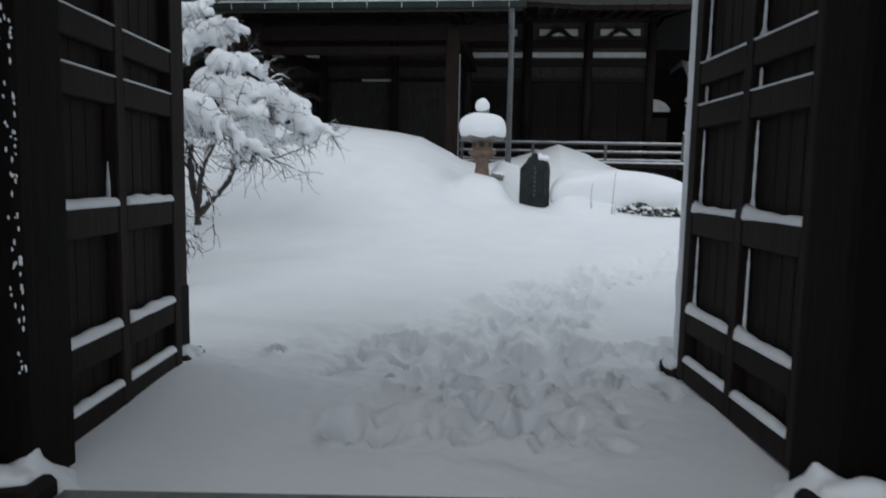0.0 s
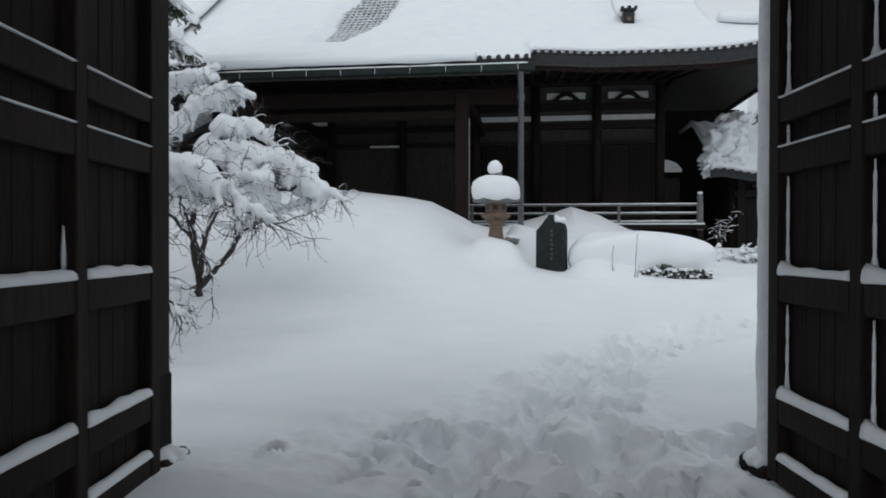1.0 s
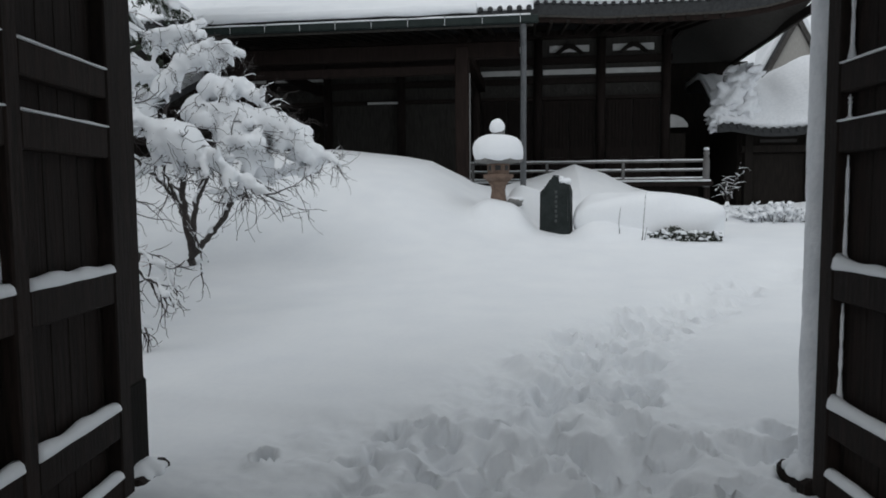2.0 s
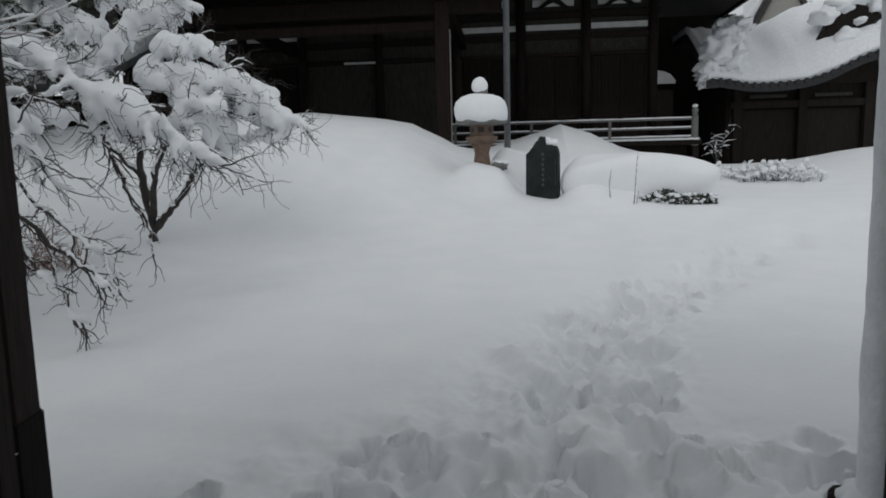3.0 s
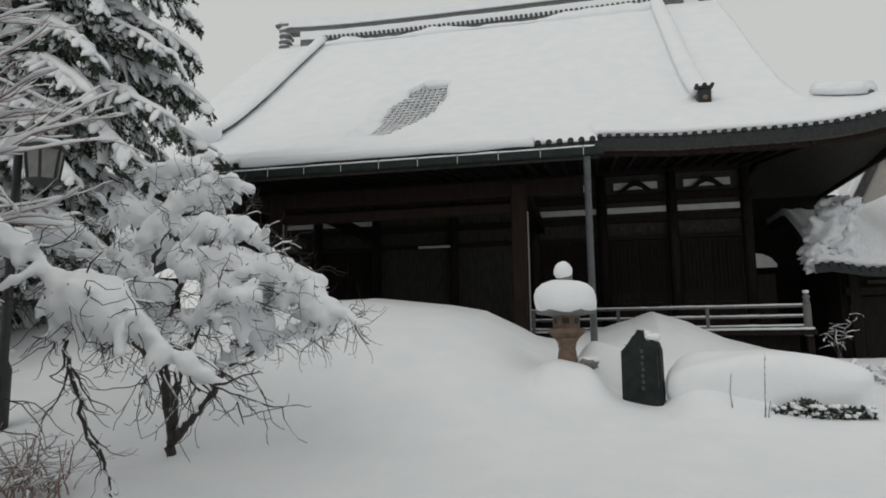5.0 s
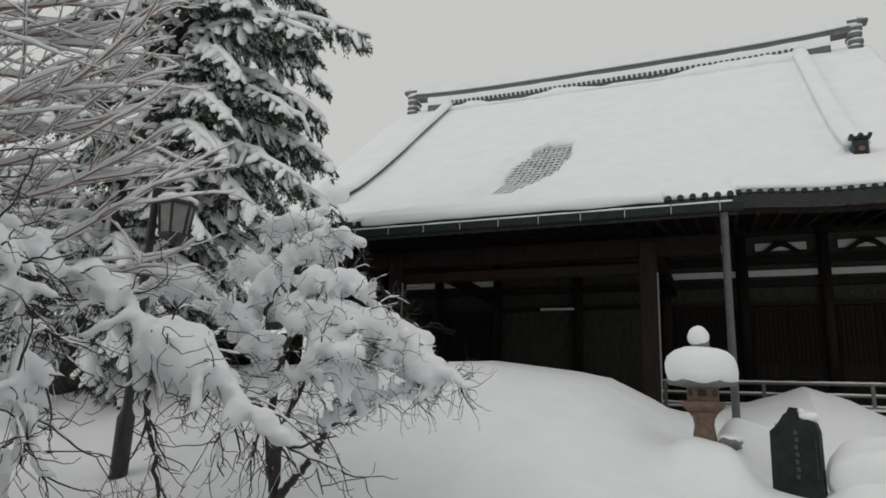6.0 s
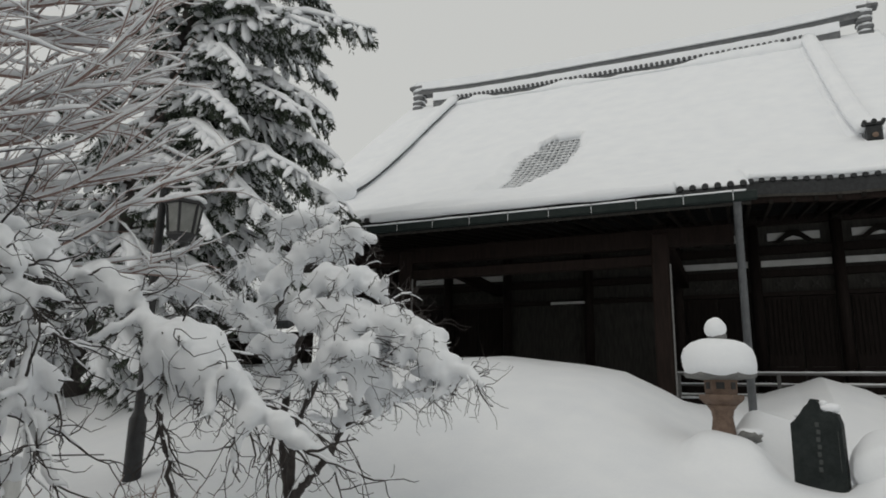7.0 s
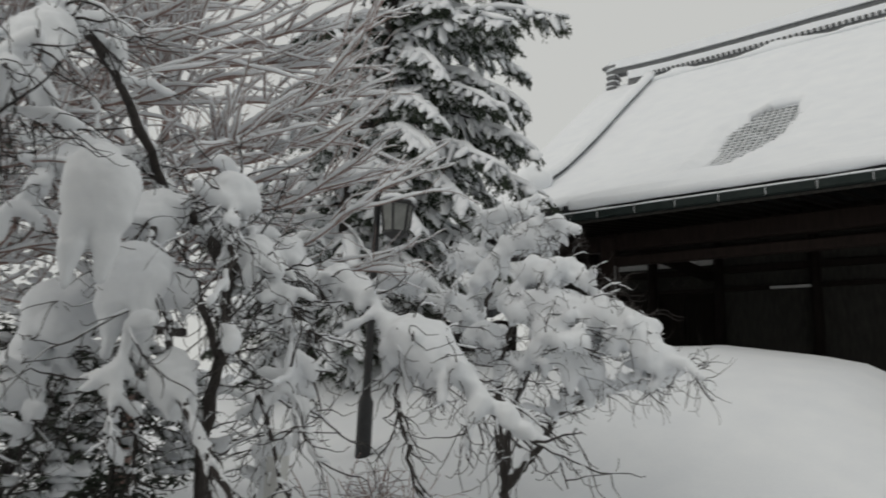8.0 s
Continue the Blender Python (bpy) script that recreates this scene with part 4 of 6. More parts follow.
def build_railing():
    rail = thing("veranda_railing", (2, RAIL_Y, DECK + 0.1), "weathered grey wooden veranda railing with snow on its bars", "railing")
    for z, r in ((3.03, 0.055), (2.66, 0.045), (2.30, 0.05)):
        part("bar", Geo().tube([(-2.9, RAIL_Y, z), (6.75, RAIL_Y, z)], [r, r], 10), RAILWOOD, rail, smooth=True)
        part("bar_snow", Geo().tube([(-2.9 + 0.2 * i, RAIL_Y, z + r * 0.6) for i in range(49)], [], 8, squash=[(r * 0.95, 0.05 + 0.02 * wob(i, z, 0.6)) for i in range(49)]),
             SNOW, rail, smooth=True)
    for x in (-2.8, 0.35, 3.5):
        part("post", Geo().box((x, RAIL_Y, 2.6), (0.12, 0.12, 0.85)), RAILWOOD, rail)
    post = part("end_post", Geo().tube([(6.84, RAIL_Y, 1.95), (6.84, RAIL_Y, 3.12)], [0.14, 0.135], 14), RAILWOOD, rail, smooth=True)
    part("finial", Geo().lathe((6.84, RAIL_Y, 3.12), [(0.10, 0), (0.13, 0.05), (0.08, 0.10), (0.13, 0.18), (0.13, 0.25), (0.05, 0.36), (0.01, 0.40)], 14), RAILWOOD, post, smooth=True)
    part("finial_snow", Geo().blob((6.84, RAIL_Y, 3.52), (0.12, 0.12, 0.07), 10, 6, 0.2, 2, 1), SNOW, post, smooth=True)


build_hall()
build_railing()


# ---------------------------------------------------------------- stone lantern, stele, hedge
def build_lantern(x, y, z):
    lan = thing("stone_lantern", (x, y, z), "brown stone garden lantern with a thick dome of snow", "lantern")
    part("shaft", Geo().lathe((x, y, z), [(0.23, -0.5), (0.20, 0.1), (0.17, 0.30), (0.19, 0.42), (0.26, 0.52)], 20), LANTERN, lan, smooth=True)
    part("platform", Geo().lathe((x, y, z), [(0.26, 0.52), (0.37, 0.62), (0.38, 0.70), (0.33, 0.71)], 6), LANTERN, lan, "six-sided stone platform")
    box = part("light_chamber", Geo().lathe((x, y, z), [(0.27, 0.71), (0.28, 0.98)], 6), LANTERN, lan, "pale brown stone light chamber")
    # black boxes on the solid chamber paint the shade inside its openings
    for a in (-90, -30, -150):
        part("window", Geo().box((0, 0, 0), (0.14, 0.03, 0.12), pose(x + 0.235 * math.cos(radians(a)), y + 0.235 * math.sin(radians(a)), z + 0.86, 0, 0, a + 90)), INK_SHADE, box, "black block for the shaded opening")
    part("cap", Geo().lathe((x, y, z), [(0.30, 0.96), (0.58, 1.00), (0.62, 1.05), (0.60, 1.10), (0.30, 1.25)], 6), STONE, lan, "grey stone cap")
    prof_ = [(0.52, 1.04), (0.61, 1.08), (0.635, 1.22), (0.625, 1.37), (0.57, 1.51), (0.46, 1.61), (0.30, 1.67), (0.12, 1.69), (0.02, 1.695)]
    g = Geo().lathe((x, y, z), prof_, 28)
    g.v = [(a + 0.05 * wob(a * 2, c * 2, 1, 4), b, c + 0.05 * wob(a, b, 1.6, 2)) for a, b, c in g.v]
    part("cap_snow", g, SNOW, lan, "deep rounded snow cap", smooth=True)
    jewel = part("jewel", Geo().lathe((x, y, z), [(0.10, 1.62), (0.16, 1.72), (0.15, 1.82), (0.05, 1.90)], 14), STONE, lan, smooth=True)
    part("jewel_snow", Geo().blob((x - 0.03, y - 0.02, z + 1.88), (0.19, 0.2, 0.20), 16, 10, 0.12, 1.5, 2), SNOW, jewel, smooth=True)


def build_stele():
    a, b = Vector((-0.07, 17.86, 0)), Vector((0.64, 17.62, 0))
    yaw = math.degrees(math.atan2(b.y - a.y, b.x - a.x))
    c = (a + b) / 2
    st = thing("memorial_stone", (c.x, c.y, 0.7), "dark slate memorial stone with a broken pointed top", "stone", turn=yaw)
    w = (b - a).length / 2
    out = [(-w, -0.35), (w * 1.04, -0.35), (w * 1.0, 1.02), (w * 0.88, 1.16), (w * 0.62, 1.21), (w * 0.30, 1.20), (w * 0.24, 1.30), (w * 0.10, 1.39), (-w * 0.10, 1.40), (-w * 0.24, 1.31),
           (-w * 0.36, 1.28), (-w * 0.55, 1.17), (-w * 0.74, 1.08), (-w * 0.97, 1.0)]
    m = pose(c.x, c.y, 0.7, 0, 0, yaw)
    part("slab", Geo().prism(out[::-1], -0.10, 0.10, m), STELE, st, "dark upright slate slab")
    for k in range(7):
        part("inscription", Geo().box((0, 0, 0), (0.055, 0.008, 0.07), m @ pose(0.03 + 0.012 * (k % 2), -0.102, 1.0 - 0.115 * k)), WORN, st, "worn carved bar")
    for s, z in ((1, 0.4), (1, 0.6), (1, 0.8)):
        part("edge_frost", Geo().blob(m @ Vector((w * 0.86, -0.105, z)), (0.006, 0.005, 0.11), 6, 6, 0.5, 3, z), WORN, st, smooth=True)
    g = Geo().blob(m @ Vector((w * 0.60, 0, 1.25)), (0.15, 0.11, 0.085), 14, 8, 0.25, 2, 3)
    g.blob(m @ Vector((w * 0.34, 0, 1.31)), (0.07, 0.09, 0.08), 12, 6, 0.25, 2, 6)
    part("top_snow", g, SNOW, st, "snow clinging to the top", smooth=True)
    part("shoulder_snow", Geo().blob(m @ Vector((-w * 0.66, 0.05, 1.13)), (0.10, 0.07, 0.035), 12, 6, 0.25, 2, 4), SNOW, st, smooth=True)


def build_hedge():
    hedge = thing("hedge", (3.0, 17.2, 0.6), "low dark clipped hedge buried under a rounded snow block", "hedge")
    g = Geo().blob((2.42, 17.85, 1.0), (1.62, 0.95, 0.66), 48, 22, 0.14, 1.4, 3, 0.55)
    g.v = [(x, y, z + 0.09 * wob(x, y, 0.9, 2) - 0.06 * max(0, x - 2.4)) for x, y, z in g.v]
    part("snow_block", g, SNOW, hedge, "rounded block of snow", smooth=True)
    r, g = random.Random(8), Geo()
    for k in range(900):
        x = r.uniform(2.25, 3.85)
        z = ground_z(x, 16.6) + r.uniform(-0.02, max(0.03, 0.17 + 0.22 * wob(x, 3, 1.6) - 0.05 * abs(x - 3.0)))
        p = Vector((x, 16.72 + r.uniform(-0.15, 0.1) + 0.12 * abs(x - 3.0), z))
        d, e = Vector((r.gauss(0, 1), r.gauss(0, 1), r.gauss(0, 1))).normalized() * 0.05, Vector((r.gauss(0, 1), r.gauss(0, 1), r.gauss(0, 1))).normalized() * 0.022
        g.add([p - d, p + e, p + d, p - e], [(0, 1, 2, 3)])
    tagged(part("leaves", g, LEAF, hedge, "dark green leaves below the snow"), kind="stuff")
    g = Geo()
    for k in range(60):
        x = r.uniform(2.25, 3.85)
        g.blob((x, 16.62 + r.uniform(-0.1, 0.1) + 0.12 * abs(x - 3.0), ground_z(x, 16.6) + r.uniform(0, 0.22)), (0.05, 0.04, 0.03), 6, 4, 0.4, 2, k)
    tagged(part("leaf_snow", g, SNOW, hedge, smooth=True), kind="stuff")


def build_rock(x, y, z, size, seed):
    rk = thing("garden_stone", (x, y, z), "grey garden stone poking out of the snow", "stone", "half-buried stones")
    part("stone", Geo().blob((x, y, z), size, 14, 9, 0.5, 1.8, seed), STONE, rk, smooth=True)
    part("snow_cap", Geo().blob((x + 0.02, y + 0.05, z + size[2] * 0.6), (size[0] * 1.1, size[1], size[2] * 0.7), 14, 9, 0.3, 1.5, seed + 4), SNOW, rk, smooth=True)


build_rock(-0.98, 16.95, 0.80, (0.14, 0.12, 0.11), 1)
build_rock(-0.72, 18.15, 1.45, (0.20, 0.15, 0.12), 2)
build_lantern(-1.12, 18.35, 1.45)
build_stele()
build_hedge()


# ---------------------------------------------------------------- trees
def arc(p, d, length, droop, n, wig, r):
    """A wandering branch from p along d; droop bends it down."""
    pts, d = [Vector(p)], Vector(d).normalized()
    for i in range(n):
        d = (d + Vector((r.gauss(0, wig), r.gauss(0, wig), r.gauss(0, wig) - droop))).normalized()
        pts.append(pts[-1] + d * (length / n))
    return pts


def taper(n, a, b):
    return [a + (b - a) * i / (n - 1) for i in range(n)]


def snow_on(g, pts, rads, w, h, r, lump=0.4, n=7):
    """Snow lying along a branch; steep stretches hold little."""
    sq, ps = [], []
    for i, p in enumerate(pts):
        d = pts[min(i + 1, len(pts) - 1)] - pts[max(i - 1, 0)]
        flat = math.sqrt(max(0.03, 1 - (d.z / max(d.length, 1e-6)) ** 2))
        end = 0.55 if i in (0, len(pts) - 1) else 1.0
        k = flat * end * (1 + lump * r.uniform(-1, 1))
        ps.append(p + Vector((0, 0, rads[i] * 0.35)))
        sq.append((max(rads[i] * 0.95, w * k), max(rads[i] * 0.8, h * k)))
    g.tube(ps, [], n, squash=sq, under=0.06)


def smooth_line(ctrl, n):
    """A rounded line through control points."""
    c = [Vector(p) for p in ctrl]
    c = [2 * c[0] - c[1]] + c + [2 * c[-1] - c[-2]]
    out, seg = [], len(c) - 3
    for k in range(n + 1):
        q = k / n * seg
        i = min(int(q), seg - 1)
        t = q - i
        a, b, d, e = c[i:i + 4]
        out.append(0.5 * (2 * b + (d - a) * t + (2 * a - 5 * b + 4 * d - e) * t * t + (3 * b - a - 3 * d + e) * t ** 3))
    return out


def hook(p, d, length, droop, curl, n, wig, r):
    """A twig that sags and then curls up at its end."""
    pts, d = [Vector(p)], Vector(d).normalized()
    for i in range(n):
        sag = droop if i < 0.6 * n else -curl
        d = (d + Vector((r.gauss(0, wig), r.gauss(0, wig), r.gauss(0, wig) - sag))).normalized()
        pts.append(pts[-1] + d * (length / n))
    return pts


def build_tree(name, label, limbs, seed, bark=BARK, subs=3, spread=0.8, droop=0.10, limb_snow=0.07, sub_snow=0.05, heaps=(), twigs=4, twig_len=0.4, sub_up=0.35, tip=0.008,
               wig=0.12, fan=0.7, first=0.4, cell=0.035, curl=0.10, heavy=0.6, dusted=0.25, trunk_bare=True, heap_scale=1.0, soft=0.022):
    r = random.Random(seed)
    base = limbs[0][0][0]
    tree = thing(name, base, label, "tree")
    crown, dust, drift = Geo(), Geo(), Drift()
    for n, (ctrl, r0, r1, *thin) in enumerate(limbs):
        full = thin[0] if thin else 1.0
        pts = smooth_line(ctrl, 5 * len(ctrl))
        pts = [p + Vector((r.gauss(0, 0.016), r.gauss(0, 0.016), r.gauss(0, 0.016))) * (1 if i else 0) for i, p in enumerate(pts)]
        rads = [q * (1 + 0.14 * r.uniform(-1, 1)) for q in taper(len(pts), r0, r1)]
        part("trunk" if n == 0 else "limb", Geo().tube(pts, rads, 9), bark, tree, smooth=True)
        skip = int(len(pts) * 0.35) if n == 0 and trunk_bare else 0
        drift.on_branch(pts[skip:], rads[skip:], limb_snow * (0.15 + 0.85 * full), r, 0.3, seed + n * 3.3)
        start = max(2, int(len(pts) * first))
        for i in range(start, len(pts)):
            along = (pts[min(i + 1, len(pts) - 1)] - pts[i - 1]).normalized()
            for _ in range(subs):
                if r.random() > 0.55 * full:
                    continue
                wide = fan if full > 0.3 else 0.22
                d = (along * r.uniform(0.3, 1.0) + Vector((r.gauss(0, wide), r.gauss(0, wide), r.gauss(sub_up if full > 0.3 else -0.5, 0.3)))).normalized()
                sub = hook(pts[i - 1].lerp(pts[i], r.random()), d, spread * r.uniform(0.4, 1.2) * min(1.0, 0.4 + 0.9 * full), droop, curl * 0.5, 8, wig, r)
                sr = taper(9, tip * 1.5, tip * 0.6)
                crown.tube(sub, sr, 5, False)
                if r.random() < heavy * full:
                    drift.on_branch(sub[:r.randrange(5, 9)], sr, sub_snow * r.uniform(0.45, 1.3), r, 0.35, i + n)
                elif r.random() < 0.6:
                    snow_on(dust, sub[:r.randrange(5, 9)], sr, tip * 2.0, tip * 3.0, r, 0.4, 6)
                for _ in range(twigs):
                    j = r.randrange(2, 9)
                    d2 = (sub[j] - sub[j - 1]).normalized() * 0.9 + Vector((r.gauss(0, 0.6), r.gauss(0, 0.6), r.gauss(-0.1, 0.45)))
                    tw = hook(sub[j], d2, twig_len * r.uniform(0.3, 1.2) * min(1.0, 0.45 + full), droop * 1.5, curl * 1.6, 7, wig * 1.3, r)
                    tr = taper(8, tip * 0.6, tip * 0.28)
                    crown.tube(tw, tr, 4, False)
                    if r.random() < dusted:
                        snow_on(dust, tw[:r.randrange(3, 8)], tr, tip * 1.1, tip * 1.7, r, 0.4, 5)
    for c, along, size in heaps:
        drift.heap(c, along, [q * heap_scale for q in size], r, 6)
    tagged(part("crown", crown, bark, tree, "tangle of fine dark twigs", smooth=True), kind="stuff")
    tagged(part("twig_snow", dust, SNOW, tree, "thin snow along the twigs", smooth=True), kind="stuff")
    tagged(part("snow_load", drift.skin(cell, soft), SNOW, tree, "heavy rounded snow draped over the branches", smooth=True), kind="stuff")
    return tree


# small spreading tree in the yard
B = (-6.68, 13.32, 0.2)
garden_limbs = [
    ([B, (-6.66, 13.28, 0.7), (-6.72, 13.2, 1.4), (-6.74, 13.15, 2.2), (-6.95, 13.1, 2.6), (-7.4, 13.1, 3.05), (-7.8, 13.1, 3.2)], 0.085, 0.025),
    ([(-6.67, 13.3, 0.5), (-6.3, 13.2, 0.85), (-5.92, 13.15, 1.25), (-5.68, 13.1, 1.6), (-5.2, 13.0, 1.85), (-4.6, 12.9, 2.0), (-3.9, 12.8, 2.12)], 0.07, 0.012, 0.75),
    ([(-6.66, 13.28, 0.7), (-6.4, 13.0, 1.4), (-6.0, 12.8, 2.1), (-5.5, 12.7, 2.7), (-4.9, 12.7, 2.95), (-4.3, 12.7, 2.7)], 0.06, 0.015),
    ([(-6.74, 13.15, 2.2), (-6.6, 13.2, 2.7), (-6.3, 13.1, 3.3), (-5.9, 13.0, 3.6), (-5.4, 12.9, 3.45), (-4.8, 12.8, 3.05), (-4.15, 12.75, 2.6)], 0.045, 0.014),
    ([(-7.0, 13.1, 2.65), (-7.1, 13.4, 3.4), (-6.8, 13.6, 4.1), (-6.4, 13.7, 4.35), (-5.9, 13.7, 4.3)], 0.04, 0.012),
    ([(-7.1, 13.4, 3.4), (-7.5, 13.7, 3.9), (-8.0, 13.8, 4.1), (-8.5, 13.8, 3.9)], 0.035, 0.012, 0.7),
    ([(-7.5, 13.7, 4.0), (-7.55, 13.8, 4.4), (-7.2, 13.9, 4.72), (-6.7, 13.9, 4.78)], 0.03, 0.012),
    ([(-7.4, 13.1, 3.05), (-8.0, 13.0, 3.5), (-8.6, 12.9, 3.7), (-9.2, 12.8, 3.4)], 0.035, 0.012),
    ([(-6.72, 13.2, 1.4), (-7.1, 12.9, 2.0), (-7.7, 12.7, 2.5), (-8.3, 12.5, 2.6)], 0.04, 0.012, 0.5),
    ([(-6.4, 13.0, 1.4), (-5.9, 12.5, 2.0), (-5.4, 12.2, 2.45), (-4.9, 12.0, 2.45)], 0.035, 0.012, 0.7),
    ([(-6.3, 13.1, 3.3), (-6.1, 12.8, 3.2), (-5.7, 12.5, 3.0), (-5.2, 12.3, 2.6)], 0.03, 0.012),
    ([(-5.68, 13.1, 1.6), (-5.3, 12.9, 2.2), (-4.8, 12.8, 2.5), (-4.2, 12.7, 2.45), (-3.75, 12.7, 2.2)], 0.03, 0.010, 0.85),
]
garden_heaps = [
    ((-5.35, 12.75, 3.08), (0.8, -0.1, -0.38), (0.50, 0.26, 0.34)), ((-5.30, 12.55, 2.72), (0.5, -0.3, -0.5), (0.36, 0.24, 0.38)), ((-4.72, 12.7, 2.92), (0.8, 0.0, -0.45), (0.36, 0.20, 0.28)),
    ((-5.85, 12.9, 3.62), (0.8, 0, -0.1), (0.26, 0.20, 0.26)), ((-6.35, 13.0, 3.28), (0.6, 0.2, 0.5), (0.26, 0.20, 0.22)), ((-6.6, 13.6, 4.25), (0.8, 0.1, 0.2), (0.34, 0.2, 0.24)),
    ((-6.2, 13.7, 4.32), (0.8, 0, -0.2), (0.18, 0.12, 0.13)), ((-7.1, 13.4, 3.85), (0.5, 0.3, 0.6), (0.30, 0.22, 0.24)), ((-7.75, 13.75, 4.12), (-0.8, 0.1, 0.2), (0.28, 0.18, 0.22)),
    ((-7.5, 13.1, 3.18), (-0.7, 0.1, 0.4), (0.34, 0.22, 0.24)), ((-8.5, 12.9, 3.72), (-0.8, 0, 0.1), (0.36, 0.2, 0.24)), ((-4.3, 12.72, 2.66), (0.7, 0, -0.5), (0.24, 0.15, 0.20)),
    ((-5.05, 12.5, 2.42), (0.6, -0.2, -0.4), (0.26, 0.18, 0.24)), ((-4.2, 12.75, 2.42), (0.8, 0, -0.3), (0.20, 0.12, 0.14)), ((-6.9, 12.9, 2.75), (0.6, 0.1, 0.3), (0.22, 0.16, 0.18)),
    ((-7.2, 13.85, 4.78), (0.8, 0, 0.1), (0.30, 0.18, 0.22)),
    ((-8.0, 12.6, 2.6), (-0.8, 0, 0.2), (0.28, 0.18, 0.2)), ((-5.9, 12.6, 3.02), (0.6, -0.3, -0.2), (0.24, 0.2, 0.24)),
]
build_tree("garden_tree", "small spreading bare tree bowed under heavy snow", garden_limbs, 4, subs=4, spread=0.60, droop=0.08, heap_scale=1.14, limb_snow=0.055, sub_snow=0.066, heaps=garden_heaps, twigs=4,
           twig_len=0.42, first=0.42, tip=0.0082, heavy=0.48, fan=0.8, dusted=0.28, wig=0.2, curl=0.2)

# weeping tree beside the gate
weeping_limbs = [
    ([(-8.2, 9.4, 0.0), (-8.1, 9.3, 1.2), (-7.8, 9.2, 2.6), (-7.3, 9.0, 3.6)], 0.085, 0.05),
    ([(-7.8, 9.2, 3.2), (-7.1, 8.8, 3.55), (-6.35, 8.85, 3.15), (-5.4, 8.88, 2.75), (-4.7, 8.9, 2.42), (-4.25, 8.9, 2.20), (-3.84, 8.9, 1.88), (-3.36, 8.9, 1.62)], 0.065, 0.012, 0.95),
    ([(-7.5, 9.0, 3.3), (-6.6, 8.4, 3.75), (-5.9, 8.0, 3.6), (-5.4, 7.7, 3.0), (-5.1, 7.5, 2.2)], 0.06, 0.014, 0.75),
    ([(-7.6, 9.1, 3.0), (-6.9, 8.2, 3.5), (-6.2, 7.5, 3.3), (-5.6, 7.1, 2.5), (-5.3, 6.9, 1.6)], 0.06, 0.014, 0.7),
    ([(-7.9, 9.2, 2.2), (-7.0, 8.3, 2.9), (-6.1, 7.6, 2.6), (-5.2, 7.3, 1.9), (-4.5, 7.3, 1.3), (-3.92, 7.4, 0.75), (-3.79, 7.37, 0.61)], 0.045, 0.007, 0.22),
    ([(-5.2, 7.3, 1.9), (-4.7, 7.25, 1.35), (-4.25, 7.3, 0.75), (-4.05, 7.33, 0.40), (-3.92, 7.35, 0.32)], 0.018, 0.006, 0.22),
    ([(-5.8, 7.3, 2.0), (-5.2, 7.05, 1.2), (-4.75, 6.95, 0.4)], 0.018, 0.006, 0.22),
    ([(-5.9, 8.0, 2.4), (-5.1, 7.9, 1.8), (-4.5, 7.75, 1.2), (-4.1, 7.65, 0.95), (-3.92, 7.6, 0.94)], 0.02, 0.006, 0.22),
    ([(-4.9, 8.88, 2.5), (-4.76, 8.8, 2.3), (-4.57, 8.75, 1.95), (-4.35, 8.7, 1.5), (-4.2, 8.8, 1.0), (-4.27, 9.06, 0.65)], 0.028, 0.006, 0.22),
    ([(-7.3, 9.0, 3.6), (-6.9, 8.0, 3.4), (-6.6, 7.2, 2.6), (-6.2, 6.7, 1.5)], 0.05, 0.014),
    ([(-7.2, 8.0, 3.8), (-6.4, 7.0, 4.5), (-5.65, 6.35, 4.4), (-5.25, 6.05, 3.8), (-5.1, 5.9, 3.3)], 0.05, 0.016),
    ([(-7.6, 8.6, 2.4), (-6.9, 7.4, 2.3), (-6.3, 6.5, 1.7), (-5.8, 6.0, 0.9)], 0.05, 0.014),
    ([(-6.35, 8.85, 3.15), (-6.1, 8.7, 2.4), (-5.8, 8.5, 1.5), (-5.5, 8.3, 0.9)], 0.03, 0.010, 0.9),
    ([(-7.6, 9.1, 3.2), (-7.2, 7.9, 3.9), (-6.8, 7.0, 3.8), (-6.3, 6.4, 3.0)], 0.05, 0.014),
    ([(-7.1, 8.8, 3.55), (-6.3, 8.4, 3.35), (-5.6, 8.2, 2.9), (-5.1, 8.1, 2.3), (-4.8, 8.0, 1.7)], 0.035, 0.010, 0.8),
]
